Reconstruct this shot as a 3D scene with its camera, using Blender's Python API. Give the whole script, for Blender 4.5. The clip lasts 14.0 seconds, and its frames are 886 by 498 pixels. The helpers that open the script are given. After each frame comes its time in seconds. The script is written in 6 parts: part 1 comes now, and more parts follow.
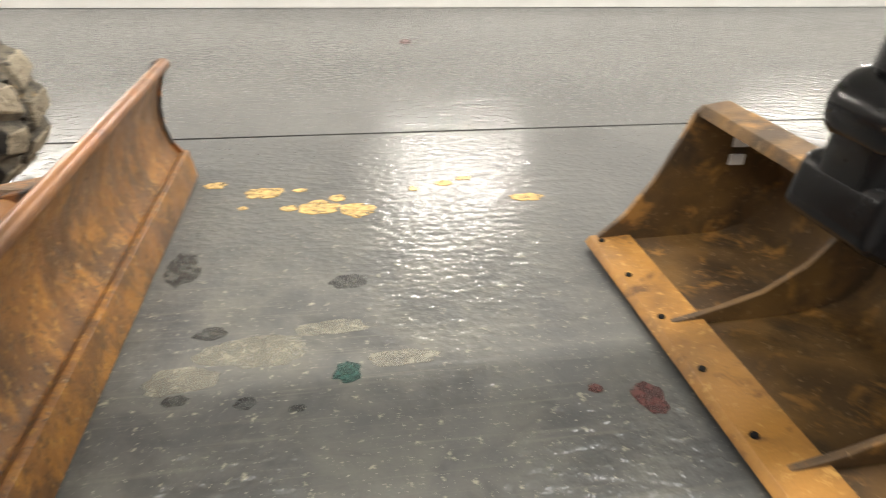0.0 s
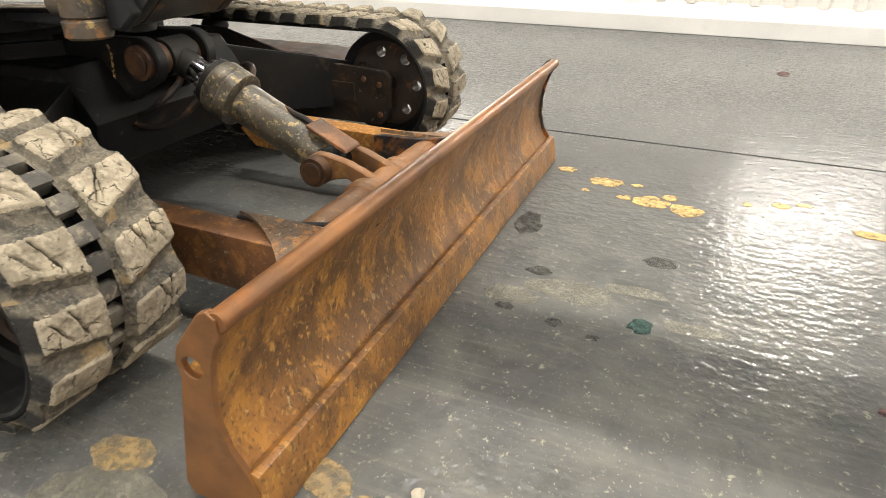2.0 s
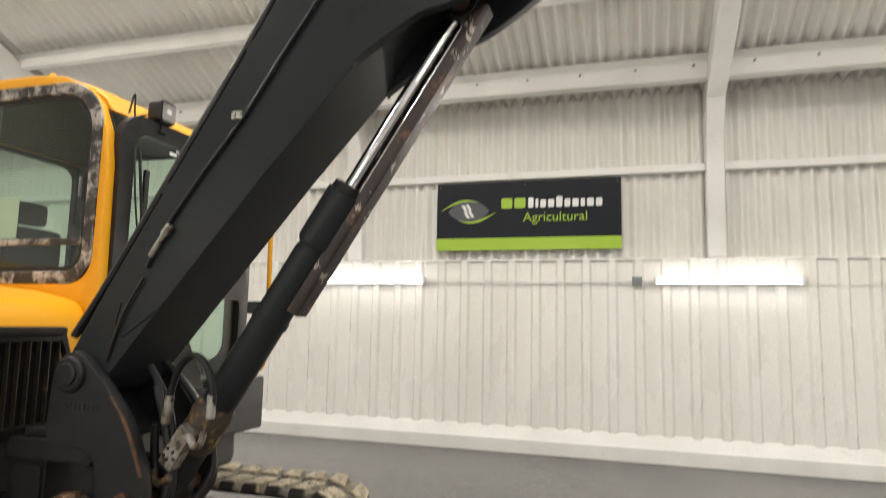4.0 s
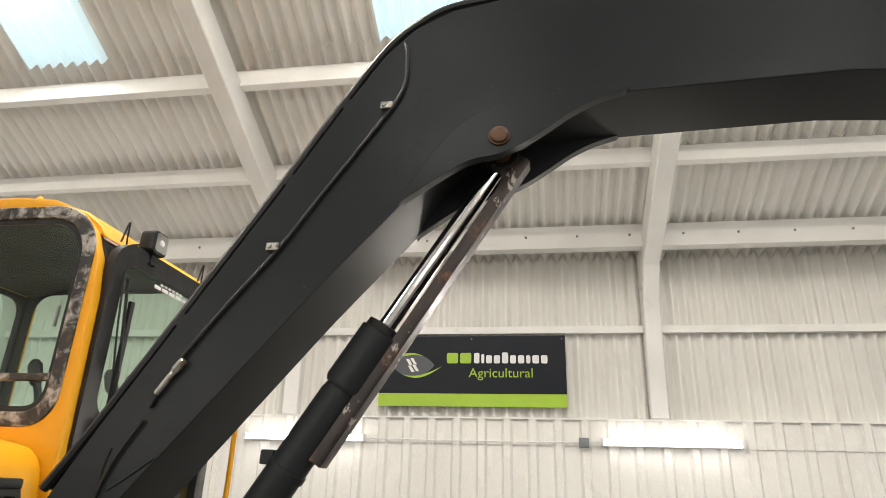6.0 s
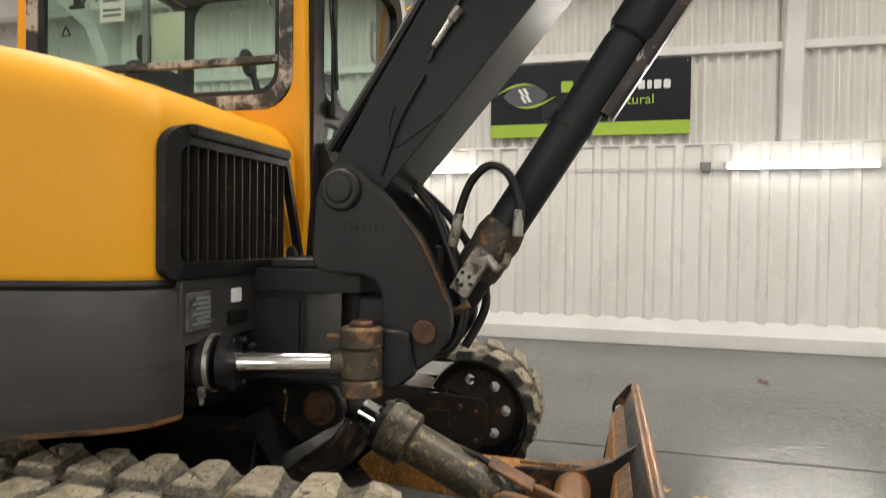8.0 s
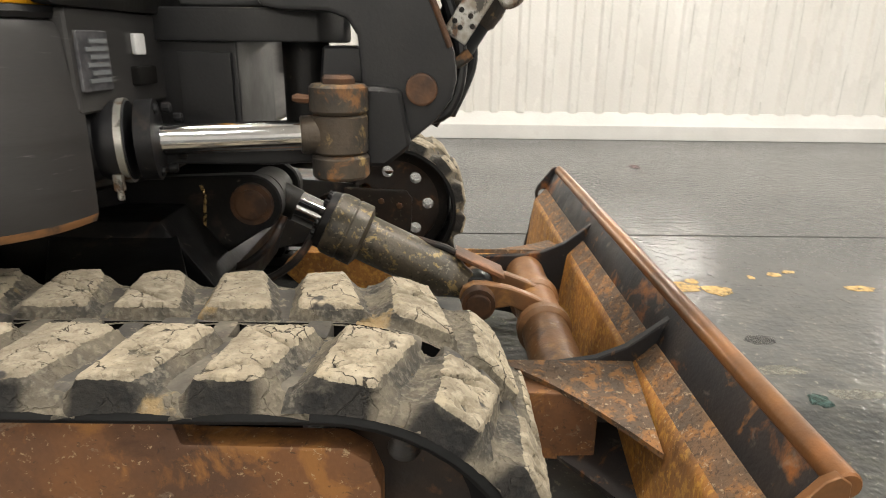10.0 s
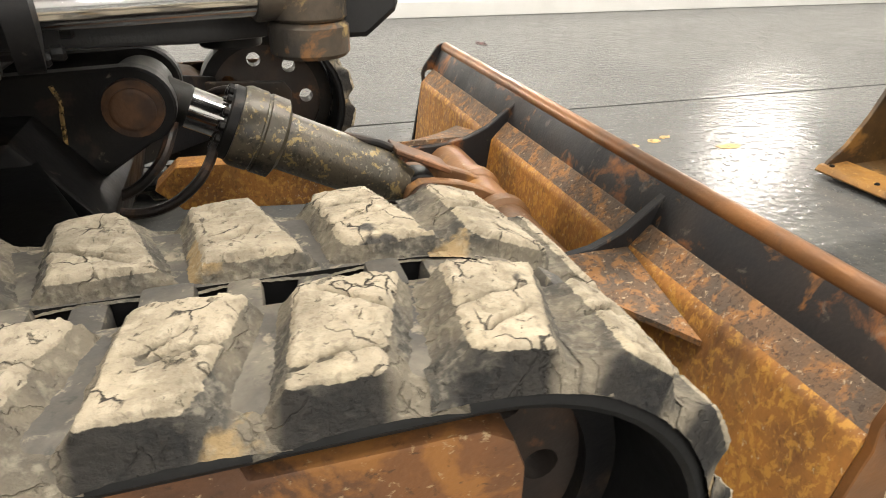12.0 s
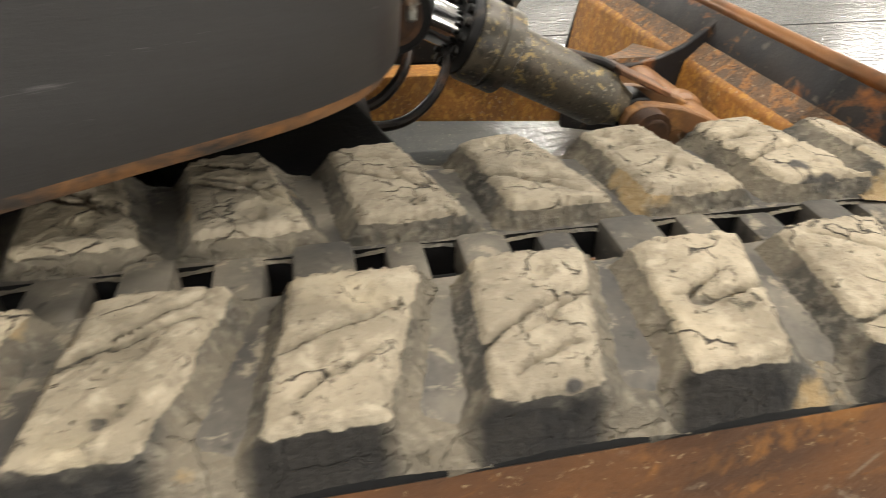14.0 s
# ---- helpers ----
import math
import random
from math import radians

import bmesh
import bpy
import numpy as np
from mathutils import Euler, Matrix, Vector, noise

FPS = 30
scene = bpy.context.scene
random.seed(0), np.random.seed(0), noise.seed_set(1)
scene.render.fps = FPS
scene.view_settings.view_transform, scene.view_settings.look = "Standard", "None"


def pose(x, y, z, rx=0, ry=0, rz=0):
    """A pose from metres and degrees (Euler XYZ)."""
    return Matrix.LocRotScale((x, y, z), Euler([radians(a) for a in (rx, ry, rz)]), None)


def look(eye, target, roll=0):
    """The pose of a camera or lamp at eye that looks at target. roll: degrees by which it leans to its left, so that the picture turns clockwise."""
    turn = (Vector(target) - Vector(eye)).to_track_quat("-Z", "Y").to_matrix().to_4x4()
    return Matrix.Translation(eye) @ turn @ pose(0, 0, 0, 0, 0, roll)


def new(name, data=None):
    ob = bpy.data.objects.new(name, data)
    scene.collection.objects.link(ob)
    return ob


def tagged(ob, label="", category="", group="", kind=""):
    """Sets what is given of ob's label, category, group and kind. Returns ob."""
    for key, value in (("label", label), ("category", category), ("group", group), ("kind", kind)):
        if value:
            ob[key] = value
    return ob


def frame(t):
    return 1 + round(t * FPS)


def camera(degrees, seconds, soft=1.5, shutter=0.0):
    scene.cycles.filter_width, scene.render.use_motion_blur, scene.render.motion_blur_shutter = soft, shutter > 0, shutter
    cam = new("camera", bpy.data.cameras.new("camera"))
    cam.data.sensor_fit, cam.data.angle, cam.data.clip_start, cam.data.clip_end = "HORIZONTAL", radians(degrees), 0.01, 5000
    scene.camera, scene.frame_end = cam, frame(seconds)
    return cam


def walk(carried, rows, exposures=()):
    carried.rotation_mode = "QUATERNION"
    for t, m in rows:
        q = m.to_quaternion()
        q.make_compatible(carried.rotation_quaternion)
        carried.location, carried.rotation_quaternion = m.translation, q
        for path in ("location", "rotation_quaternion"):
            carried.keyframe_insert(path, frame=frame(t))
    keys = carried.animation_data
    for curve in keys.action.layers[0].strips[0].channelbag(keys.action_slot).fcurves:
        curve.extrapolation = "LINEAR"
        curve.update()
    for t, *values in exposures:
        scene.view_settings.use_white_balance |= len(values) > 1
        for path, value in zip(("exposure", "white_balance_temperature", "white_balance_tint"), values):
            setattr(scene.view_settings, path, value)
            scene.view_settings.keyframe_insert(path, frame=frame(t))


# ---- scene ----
cam = camera(70.6, 14.0, soft=0.75, shutter=0.35)
PATH = [
    (0, (-0.242, 1.794, 1.041), (0.057, 3.505, 0.05), 1.5),
    (0.5, (-0.211, 1.791, 1.036), (-0.402, 3.527, 0.06), 0.8),
    (1, (-0.209, 1.725, 1.04), (-0.728, 3.401, 0.081), 0.4),
    (1.5, (-0.219, 1.578, 1.038), (-0.86, 3.219, 0.092), 0.4),
    (2, (-0.209, 1.401, 1.05), (-0.894, 3.03, 0.113), 0.3),
    (2.5, (-0.132, 1.274, 1.128), (-0.801, 2.924, 0.218), 0.3),
    (3, (-0.06, 1.192, 1.295), (-0.714, 2.949, 0.602), 0.6),
    (3.5, (-0.015, 1.091, 1.407), (-0.657, 2.976, 1.221), 0.5),
    (4, (-0.035, 1.011, 1.498), (-0.606, 2.913, 1.736), 1.2),
    (4.2, (-0.045, 0.979, 1.525), (-0.568, 2.875, 1.883), 1.2),
    (6.3, (-0.504, 0.983, 1.418), (-0.804, 2.823, 2.145), 1.9),
    (6.5, (-0.573, 1.008, 1.379), (-0.933, 2.85, 2.068), 1.8),
    (7, (-0.726, 1.049, 1.306), (-1.175, 2.937, 1.789), 1.5),
    (7.5, (-0.893, 1.064, 1.243), (-1.397, 2.988, 1.451), 1.1),
    (8, (-1.034, 1.039, 1.192), (-1.535, 2.975, 1.158), 0.8),
    (8.5, (-1.154, 1.092, 1.142), (-1.593, 3.025, 0.875), 0.6),
    (9, (-1.267, 1.194, 1.11), (-1.621, 3.119, 0.699), 0.5),
    (9.2, (-1.297, 1.217, 1.091), (-1.601, 3.14, 0.632), 0.6),
    (11.3, (-1.668, 1.532, 0.996), (-1.191, 3.288, 0.165), 0.7),
    (11.5, (-1.689, 1.562, 0.988), (-1.186, 3.297, 0.129), 0.7),
    (12, (-1.737, 1.612, 0.956), (-1.193, 3.296, 0.023), 0.7),
    (12.5, (-1.818, 1.681, 0.947), (-1.255, 3.32, -0.052), 0.6),
    (13, (-1.897, 1.725, 0.944), (-1.334, 3.33, -0.108), 0.6),
    (13.5, (-1.993, 1.739, 0.94), (-1.481, 3.331, -0.157), 0.2),
    (14, (-2.106, 1.737, 0.953), (-1.755, 3.327, -0.209), 1.3),
]
walk(cam, [(t, look(eye, target, roll)) for t, eye, target, roll in PATH], exposures=[(0.0, 0.18), (1.0, 0.08), (2.5, 0.22), (3.0, 0.05), (3.5, -0.27), (4.0, -0.48), (6.3, -0.4), (8.0, -0.58), (9.2, -0.38), (11.3, 0.18), (12.5, 0.28), (14.0, 0.06)])

# ---- world, lamps, exposure ----
world = bpy.data.worlds.new("sky")
scene.world = world
world.use_nodes = True
wn = world.node_tree
sky = wn.nodes.new("ShaderNodeTexSky")
sky.sky_type, sky.sun_disc = "NISHITA", False
sky.sun_elevation, sky.sun_rotation = radians(35), radians(200)
wn.links.new(sky.outputs[0], wn.nodes["Background"].inputs[0])
wn.nodes["Background"].inputs[1].default_value = 0.15
TUBE_W, SOUTH_W, SKYLIGHT_W, RIDGE_W = 68.0, 105.0, 95.0, 262.0


def area_lamp(name, m, sx, sy, watts, colour):
    d = bpy.data.lights.new(name, "AREA")
    d.shape, d.size, d.size_y, d.energy, d.color = "RECTANGLE", sx, sy, watts, colour
    ob = new(name, d)
    ob.matrix_world = m
    return ob


# ---- materials ----
def nodes_of(name):
    m = bpy.data.materials.new(name)
    m.use_nodes = True
    nt = m.node_tree
    return m, nt, nt.nodes["Principled BSDF"]


def tex(nt, coord, kind, scale, detail=4.0, rough=0.55, dist=0.0):
    n = nt.nodes.new("ShaderNodeTexNoise" if kind == "noise" else "ShaderNodeTexVoronoi")
    nt.links.new(coord, n.inputs["Vector"])
    n.inputs["Scale"].default_value = scale
    if kind == "noise":
        n.inputs["Detail"].default_value, n.inputs["Roughness"].default_value = detail, rough
        n.inputs["Distortion"].default_value = dist
        return n.outputs["Fac"]
    return n.outputs["Distance"]


def ramp(nt, fac, lo, hi, a=0.0, b=1.0):
    n = nt.nodes.new("ShaderNodeMapRange")
    nt.links.new(fac, n.inputs["Value"])
    for k, v in zip(("From Min", "From Max", "To Min", "To Max"), (lo, hi, a, b)):
        n.inputs[k].default_value = v
    return n.outputs["Result"]


def blend(nt, fac, a, b, how="MIX"):
    n = nt.nodes.new("ShaderNodeMix")
    n.data_type, n.blend_type = "RGBA", how
    for sock, v in ((n.inputs[0], fac), (n.inputs[6], a), (n.inputs[7], b)):
        if isinstance(v, (int, float)):
            sock.default_value = v
        elif isinstance(v, tuple):
            sock.default_value = (*v, 1.0)
        else:
            nt.links.new(v, sock)
    return n.outputs[2]


def coords(nt, stretch=(1, 1, 1), vary=False):
    tc = nt.nodes.new("ShaderNodeTexCoord")
    mp = nt.nodes.new("ShaderNodeMapping")
    mp.inputs["Scale"].default_value = stretch
    nt.links.new(tc.outputs["Object"], mp.inputs["Vector"])
    if vary:
        oi = nt.nodes.new("ShaderNodeObjectInfo")
        sc = nt.nodes.new("ShaderNodeVectorMath")
        sc.operation = "SCALE"
        sc.inputs[0].default_value = (37.0, 91.0, 53.0)
        nt.links.new(oi.outputs["Random"], sc.inputs["Scale"])
        nt.links.new(sc.outputs[0], mp.inputs["Location"])
    return mp.outputs["Vector"]


def bumped(nt, bsdf, height, strength, dist=0.002):
    b = nt.nodes.new("ShaderNodeBump")
    b.inputs["Strength"].default_value, b.inputs["Distance"].default_value = strength, dist
    nt.links.new(height, b.inputs["Height"])
    nt.links.new(b.outputs["Normal"], bsdf.inputs["Normal"])


def surf(name, base, second, scale=3.0, lo=0.4, hi=0.65, rough=(0.4, 0.6), metal=0.0, grain=90.0, bump=0.25,
         layers=(), stretch=(1, 1, 1), vary=False, spec=0.5):
    """A worn surface: two tones, further layers of stains (colour, scale, from, to, amount, rough), grain and relief."""
    m, nt, bsdf = nodes_of(name)
    co = coords(nt, stretch, vary)
    col = blend(nt, ramp(nt, tex(nt, co, "noise", scale, 6), lo, hi), base, second)
    fine = tex(nt, co, "noise", grain, 3)
    col = blend(nt, ramp(nt, fine, 0.3, 0.7, 0.0, 0.22), col, tuple(c * 0.45 for c in base))
    rgh = ramp(nt, tex(nt, co, "noise", scale * 2.3, 4), 0.3, 0.7, *rough)
    for colour, sc, a, b, amount, *r in layers:
        f = ramp(nt, tex(nt, co, "noise", sc, 8, 0.62, 0.4), a, b, 0.0, amount)
        col = blend(nt, f, col, colour)
        if r:
            mx = nt.nodes.new("ShaderNodeMix")
            nt.links.new(f, mx.inputs[0]), nt.links.new(rgh, mx.inputs[2])
            mx.inputs[3].default_value = r[0]
            rgh = mx.outputs[0]
    nt.links.new(col, bsdf.inputs["Base Color"])
    nt.links.new(rgh, bsdf.inputs["Roughness"])
    bsdf.inputs["Metallic"].default_value = metal
    bsdf.inputs["Specular IOR Level"].default_value = spec
    bumped(nt, bsdf, blend(nt, 0.5, fine, tex(nt, co, "noise", grain * 0.22, 5)), bump, 0.004)
    return m


RUST_D, RUST_O, MUD = (0.055, 0.024, 0.012), (0.36, 0.13, 0.028), (0.42, 0.34, 0.235)
M_BLADE = surf("rusty_steel", (0.25, 0.112, 0.03), (0.115, 0.056, 0.02), 5, 0.42, 0.58, (0.28, 0.5), 0.0, 90, 0.8,
               (((0.36, 0.165, 0.032), 9, 0.52, 0.6, 0.7), ((0.44, 0.24, 0.06), 40, 0.56, 0.64, 0.7), (RUST_D, 7, 0.56, 0.68, 0.7), ((0.06, 0.034, 0.018), 60, 0.54, 0.62, 0.75), ((0.46, 0.36, 0.22), 30, 0.64, 0.69, 0.6)), (1, 1.3, 1))
M_BLADE_TOP = surf("worn_rust_edge", (0.25, 0.11, 0.036), (0.15, 0.068, 0.027), 6, 0.4, 0.6, (0.3, 0.45), 0.25, 160, 0.2,
                   ((RUST_O, 4, 0.56, 0.7, 0.6), ((0.05, 0.03, 0.025), 9, 0.6, 0.72, 0.6)))
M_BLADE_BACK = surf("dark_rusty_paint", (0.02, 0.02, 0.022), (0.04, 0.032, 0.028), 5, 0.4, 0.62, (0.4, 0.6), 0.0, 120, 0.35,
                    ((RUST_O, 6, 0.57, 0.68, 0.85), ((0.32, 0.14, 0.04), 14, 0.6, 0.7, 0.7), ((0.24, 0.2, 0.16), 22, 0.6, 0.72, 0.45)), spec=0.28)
M_BEAM = surf("orange_rust", (0.28, 0.125, 0.038), (0.44, 0.19, 0.042), 6, 0.4, 0.6, (0.5, 0.75), 0.0, 140, 0.55,
              (((0.58, 0.3, 0.06), 60, 0.5, 0.6, 0.85), (RUST_D, 11, 0.57, 0.7, 0.5), ((0.11, 0.075, 0.05), 5, 0.54, 0.68, 0.4), ((0.07, 0.036, 0.02), 70, 0.57, 0.66, 0.45), ((0.6, 0.48, 0.3), 90, 0.63, 0.68, 0.7)), (1, 1, 0.8))
M_BUCKET = surf("bucket_steel", (0.15, 0.082, 0.026), (0.05, 0.03, 0.015), 4, 0.4, 0.62, (0.42, 0.62), 0.1, 120, 0.3,
                (((0.34, 0.17, 0.04), 8, 0.55, 0.66, 0.7), ((0.03, 0.02, 0.012), 5, 0.54, 0.66, 0.8), ((0.3, 0.2, 0.1), 50, 0.6, 0.68, 0.5)))
M_LIP = surf("bucket_lip", (0.34, 0.165, 0.034), (0.2, 0.098, 0.026), 6, 0.4, 0.6, (0.42, 0.6), 0.1, 130, 0.5, ((RUST_D, 9, 0.57, 0.68, 0.75), ((0.48, 0.28, 0.08), 40, 0.57, 0.65, 0.6)))
M_FRAME = surf("track_frame_rust", (0.16, 0.07, 0.028), (0.06, 0.035, 0.022), 5, 0.4, 0.62, (0.5, 0.75), 0.0, 110, 0.4,
               (((0.3, 0.13, 0.05), 8, 0.55, 0.66, 0.7), ((0.3, 0.24, 0.16), 9, 0.6, 0.7, 0.55), (RUST_D, 4, 0.55, 0.7, 0.8)))
M_COVER = surf("brown_cover_rust", (0.2, 0.088, 0.034), (0.1, 0.05, 0.028), 6, 0.4, 0.62, (0.45, 0.7), 0.0, 130, 0.5,
               (((0.34, 0.15, 0.04), 11, 0.54, 0.62, 0.75), ((0.34, 0.28, 0.2), 13, 0.6, 0.66, 0.6), (RUST_D, 9, 0.58, 0.68, 0.7), ((0.5, 0.38, 0.22), 90, 0.62, 0.67, 0.6), ((0.04, 0.024, 0.016), 60, 0.6, 0.66, 0.6)))
M_GUIDE = surf("grimy_brown_black", (0.012, 0.011, 0.01), (0.03, 0.02, 0.014), 6, 0.4, 0.62, (0.4, 0.65), 0.0, 120, 0.4,
               (((0.1, 0.045, 0.02), 9, 0.56, 0.66, 0.7), ((0.17, 0.14, 0.1), 34, 0.63, 0.69, 0.5)), spec=0.3)
M_CLEVIS = surf("orange_brown_rust", (0.24, 0.112, 0.042), (0.15, 0.075, 0.032), 7, 0.4, 0.62, (0.4, 0.6), 0.05, 130, 0.4,
                (((0.34, 0.17, 0.05), 12, 0.54, 0.64, 0.7), ((0.05, 0.028, 0.018), 9, 0.6, 0.7, 0.7), ((0.4, 0.33, 0.24), 30, 0.63, 0.68, 0.5)))
M_SHELF = surf("rust_debris", (0.17, 0.1, 0.055), (0.1, 0.075, 0.055), 9, 0.4, 0.6, (0.7, 0.9), 0.0, 150, 1.0,
               (((0.36, 0.16, 0.045), 26, 0.5, 0.6, 0.7), ((0.05, 0.03, 0.02), 110, 0.54, 0.62, 0.75), ((0.45, 0.34, 0.22), 80, 0.6, 0.65, 0.7)))
M_BLACK = surf("black_grimy_paint", (0.007, 0.007, 0.008), (0.015, 0.014, 0.012), 5, 0.4, 0.65, (0.38, 0.6), 0.0, 120, 0.3,
               (((0.075, 0.05, 0.034), 7, 0.6, 0.72, 0.6), ((0.2, 0.17, 0.13), 30, 0.66, 0.74, 0.5)), spec=0.25)
M_GREY = surf("charcoal_paint", (0.02, 0.0228, 0.025), (0.026, 0.029, 0.031), 1.5, 0.35, 0.65, (0.3, 0.42), 0.0, 240, 0.08,
              (((0.09, 0.088, 0.085), 40, 0.69, 0.74, 0.4), ((0.009, 0.009, 0.009), 6, 0.62, 0.72, 0.4)), spec=0.14)
M_CAST = surf("cast_grey_paint", (0.0155, 0.0158, 0.0172), (0.023, 0.0227, 0.0235), 4, 0.4, 0.65, (0.34, 0.5), 0.0, 170, 0.22,
              (((0.2, 0.085, 0.03), 9, 0.67, 0.73, 0.6), ((0.13, 0.125, 0.12), 34, 0.68, 0.74, 0.5), ((0.008, 0.008, 0.008), 5, 0.6, 0.72, 0.5)), spec=0.3)
M_SKIRT = surf("grey_plastic_skirt", (0.034, 0.033, 0.033), (0.048, 0.046, 0.045), 2.2, 0.4, 0.65, (0.36, 0.5), 0.0, 210, 0.12,
               (((0.022, 0.021, 0.02), 3.5, 0.55, 0.7, 0.6), ((0.2, 0.195, 0.19), 26, 0.66, 0.72, 0.5)), (0.35, 0.35, 4.0))
M_SKIRT_WORN = surf("skirt_edge_scraped", (0.04, 0.036, 0.034), (0.06, 0.05, 0.042), 6, 0.4, 0.6, (0.4, 0.6), 0.0, 160, 0.3,
                    (((0.27, 0.13, 0.05), 9, 0.44, 0.56, 0.85), ((0.02, 0.018, 0.016), 14, 0.56, 0.64, 0.7)))
M_YELLOW = surf("yellow_paint", (0.8, 0.375, 0.008), (0.75, 0.345, 0.008), 1.6, 0.35, 0.7, (0.42, 0.52), 0.0, 320, 0.025,
                (((0.55, 0.22, 0.01), 5, 0.64, 0.78, 0.35), ((0.2, 0.09, 0.02), 50, 0.73, 0.77, 0.6)), spec=0.35)
M_TRIM = surf("peeling_window_trim", (0.014, 0.014, 0.014), (0.022, 0.021, 0.02), 6, 0.4, 0.6, (0.4, 0.6), 0.0, 120, 0.3,
              (((0.45, 0.43, 0.405), 10, 0.49, 0.6, 0.85), ((0.06, 0.035, 0.02), 30, 0.55, 0.62, 0.8)))
M_BELT = surf("track_belt_rubber", (0.06, 0.056, 0.05), (0.125, 0.11, 0.085), 9, 0.42, 0.64, (0.6, 0.85), 0.0, 150, 0.3,
              (((0.24, 0.21, 0.165), 9, 0.5, 0.7, 0.65), ((0.34, 0.24, 0.11), 5, 0.66, 0.73, 0.5), ((0.02, 0.02, 0.02), 6, 0.6, 0.7, 0.7), ((0.34, 0.29, 0.21), 45, 0.57, 0.65, 0.6), ((0.025, 0.024, 0.022), 38, 0.58, 0.66, 0.7)))
M_EDGE = surf("clean_black_rubber", (0.007, 0.007, 0.0075), (0.012, 0.012, 0.012), 5, 0.4, 0.62, (0.45, 0.65), 0.0, 150, 0.2,
              (((0.14, 0.125, 0.1), 8, 0.64, 0.76, 0.5),), spec=0.25)
M_MUD = surf("dried_mud", (0.4, 0.345, 0.265), (0.5, 0.45, 0.365), 14, 0.4, 0.62, (0.8, 0.95), 0.0, 130, 0.8,
             (((0.56, 0.5, 0.41), 20, 0.54, 0.66, 0.75), ((0.1, 0.09, 0.075), 24, 0.62, 0.7, 0.8), ((0.045, 0.043, 0.04), 9, 0.67, 0.71, 0.9), ((0.5, 0.37, 0.17), 8, 0.66, 0.74, 0.5)), vary=True)


def lug_material():
    """Dusty rubber below, dried mud on the crown, with a ragged border between them at about 3 cm over the belt."""
    m, nt, bsdf = nodes_of("lug_rubber_and_mud")
    co = coords(nt, vary=True)
    tc = nt.nodes.new("ShaderNodeTexCoord")
    sp = nt.nodes.new("ShaderNodeSeparateXYZ")
    nt.links.new(tc.outputs["Object"], sp.inputs[0])
    n1, n2, n3 = tex(nt, co, "noise", 38, 8, 0.65), tex(nt, co, "noise", 14, 6), tex(nt, co, "noise", 110, 3)
    rub = blend(nt, ramp(nt, n2, 0.4, 0.56), (0.06, 0.056, 0.048), (0.15, 0.13, 0.098))
    rub = blend(nt, ramp(nt, n1, 0.6, 0.7, 0, 0.35), rub, (0.26, 0.225, 0.17))
    rub = blend(nt, ramp(nt, tex(nt, co, "noise", 9, 6), 0.62, 0.66, 0, 0.6), rub, (0.36, 0.25, 0.115))
    rub = blend(nt, ramp(nt, n3, 0.5, 0.68, 0, 0.4), rub, (0.3, 0.27, 0.21))
    oi = nt.nodes.new("ShaderNodeObjectInfo")
    mud = blend(nt, ramp(nt, n2, 0.42, 0.58), (0.24, 0.206, 0.15), (0.36, 0.31, 0.23))
    mud = blend(nt, ramp(nt, n1, 0.5, 0.62, 0, 0.6), mud, (0.47, 0.41, 0.31))
    mud = blend(nt, ramp(nt, oi.outputs["Random"], 0.3, 0.9, 0, 0.4), mud, (0.2, 0.175, 0.135))
    mud = blend(nt, ramp(nt, tex(nt, co, "noise", 8, 4), 0.56, 0.66, 0, 0.6), mud, (0.45, 0.385, 0.27))
    mud = blend(nt, ramp(nt, n3, 0.56, 0.66, 0, 0.4), mud, (0.12, 0.1, 0.075))
    pit = ramp(nt, tex(nt, co, "noise", 60, 8, 0.7, 1.0), 0.6, 0.65, 0, 0.8)
    mud = blend(nt, pit, mud, (0.06, 0.052, 0.042))
    # thin wandering cracks between flakes of mud
    warp = nt.nodes.new("ShaderNodeTexNoise")
    warp.inputs["Scale"].default_value, warp.inputs["Detail"].default_value = 16.0, 5.0
    nt.links.new(co, warp.inputs["Vector"])
    vm_ = nt.nodes.new("ShaderNodeVectorMath")
    vm_.operation = "MULTIPLY_ADD"
    vm_.inputs[1].default_value = (0.07, 0.07, 0.07)
    nt.links.new(warp.outputs["Color"], vm_.inputs[0]), nt.links.new(co, vm_.inputs[2])
    vo = nt.nodes.new("ShaderNodeTexVoronoi")
    vo.feature = "DISTANCE_TO_EDGE"
    vo.inputs["Scale"].default_value = 17.0
    nt.links.new(vm_.outputs[0], vo.inputs["Vector"])
    crack = nt.nodes.new("ShaderNodeMath")
    crack.operation = "MULTIPLY"
    nt.links.new(ramp(nt, vo.outputs["Distance"], 0.005, 0.02, 1, 0), crack.inputs[0])
    nt.links.new(ramp(nt, n2, 0.5, 0.57), crack.inputs[1])
    mud = blend(nt, crack.outputs[0], mud, (0.05, 0.044, 0.036))
    mud = blend(nt, ramp(nt, tex(nt, co, "noise", 11, 3), 0.69, 0.715, 0, 0.95), mud, (0.05, 0.048, 0.046))
    ad = nt.nodes.new("ShaderNodeMath")
    ad.operation = "MULTIPLY_ADD"
    nt.links.new(n1, ad.inputs[0])
    ad.inputs[1].default_value = 0.013
    nt.links.new(sp.outputs["Z"], ad.inputs[2])
    cap = ramp(nt, ad.outputs[0], 0.0225, 0.0235)
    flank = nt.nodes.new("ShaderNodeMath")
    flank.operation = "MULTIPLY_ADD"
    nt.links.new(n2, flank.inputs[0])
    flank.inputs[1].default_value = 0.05
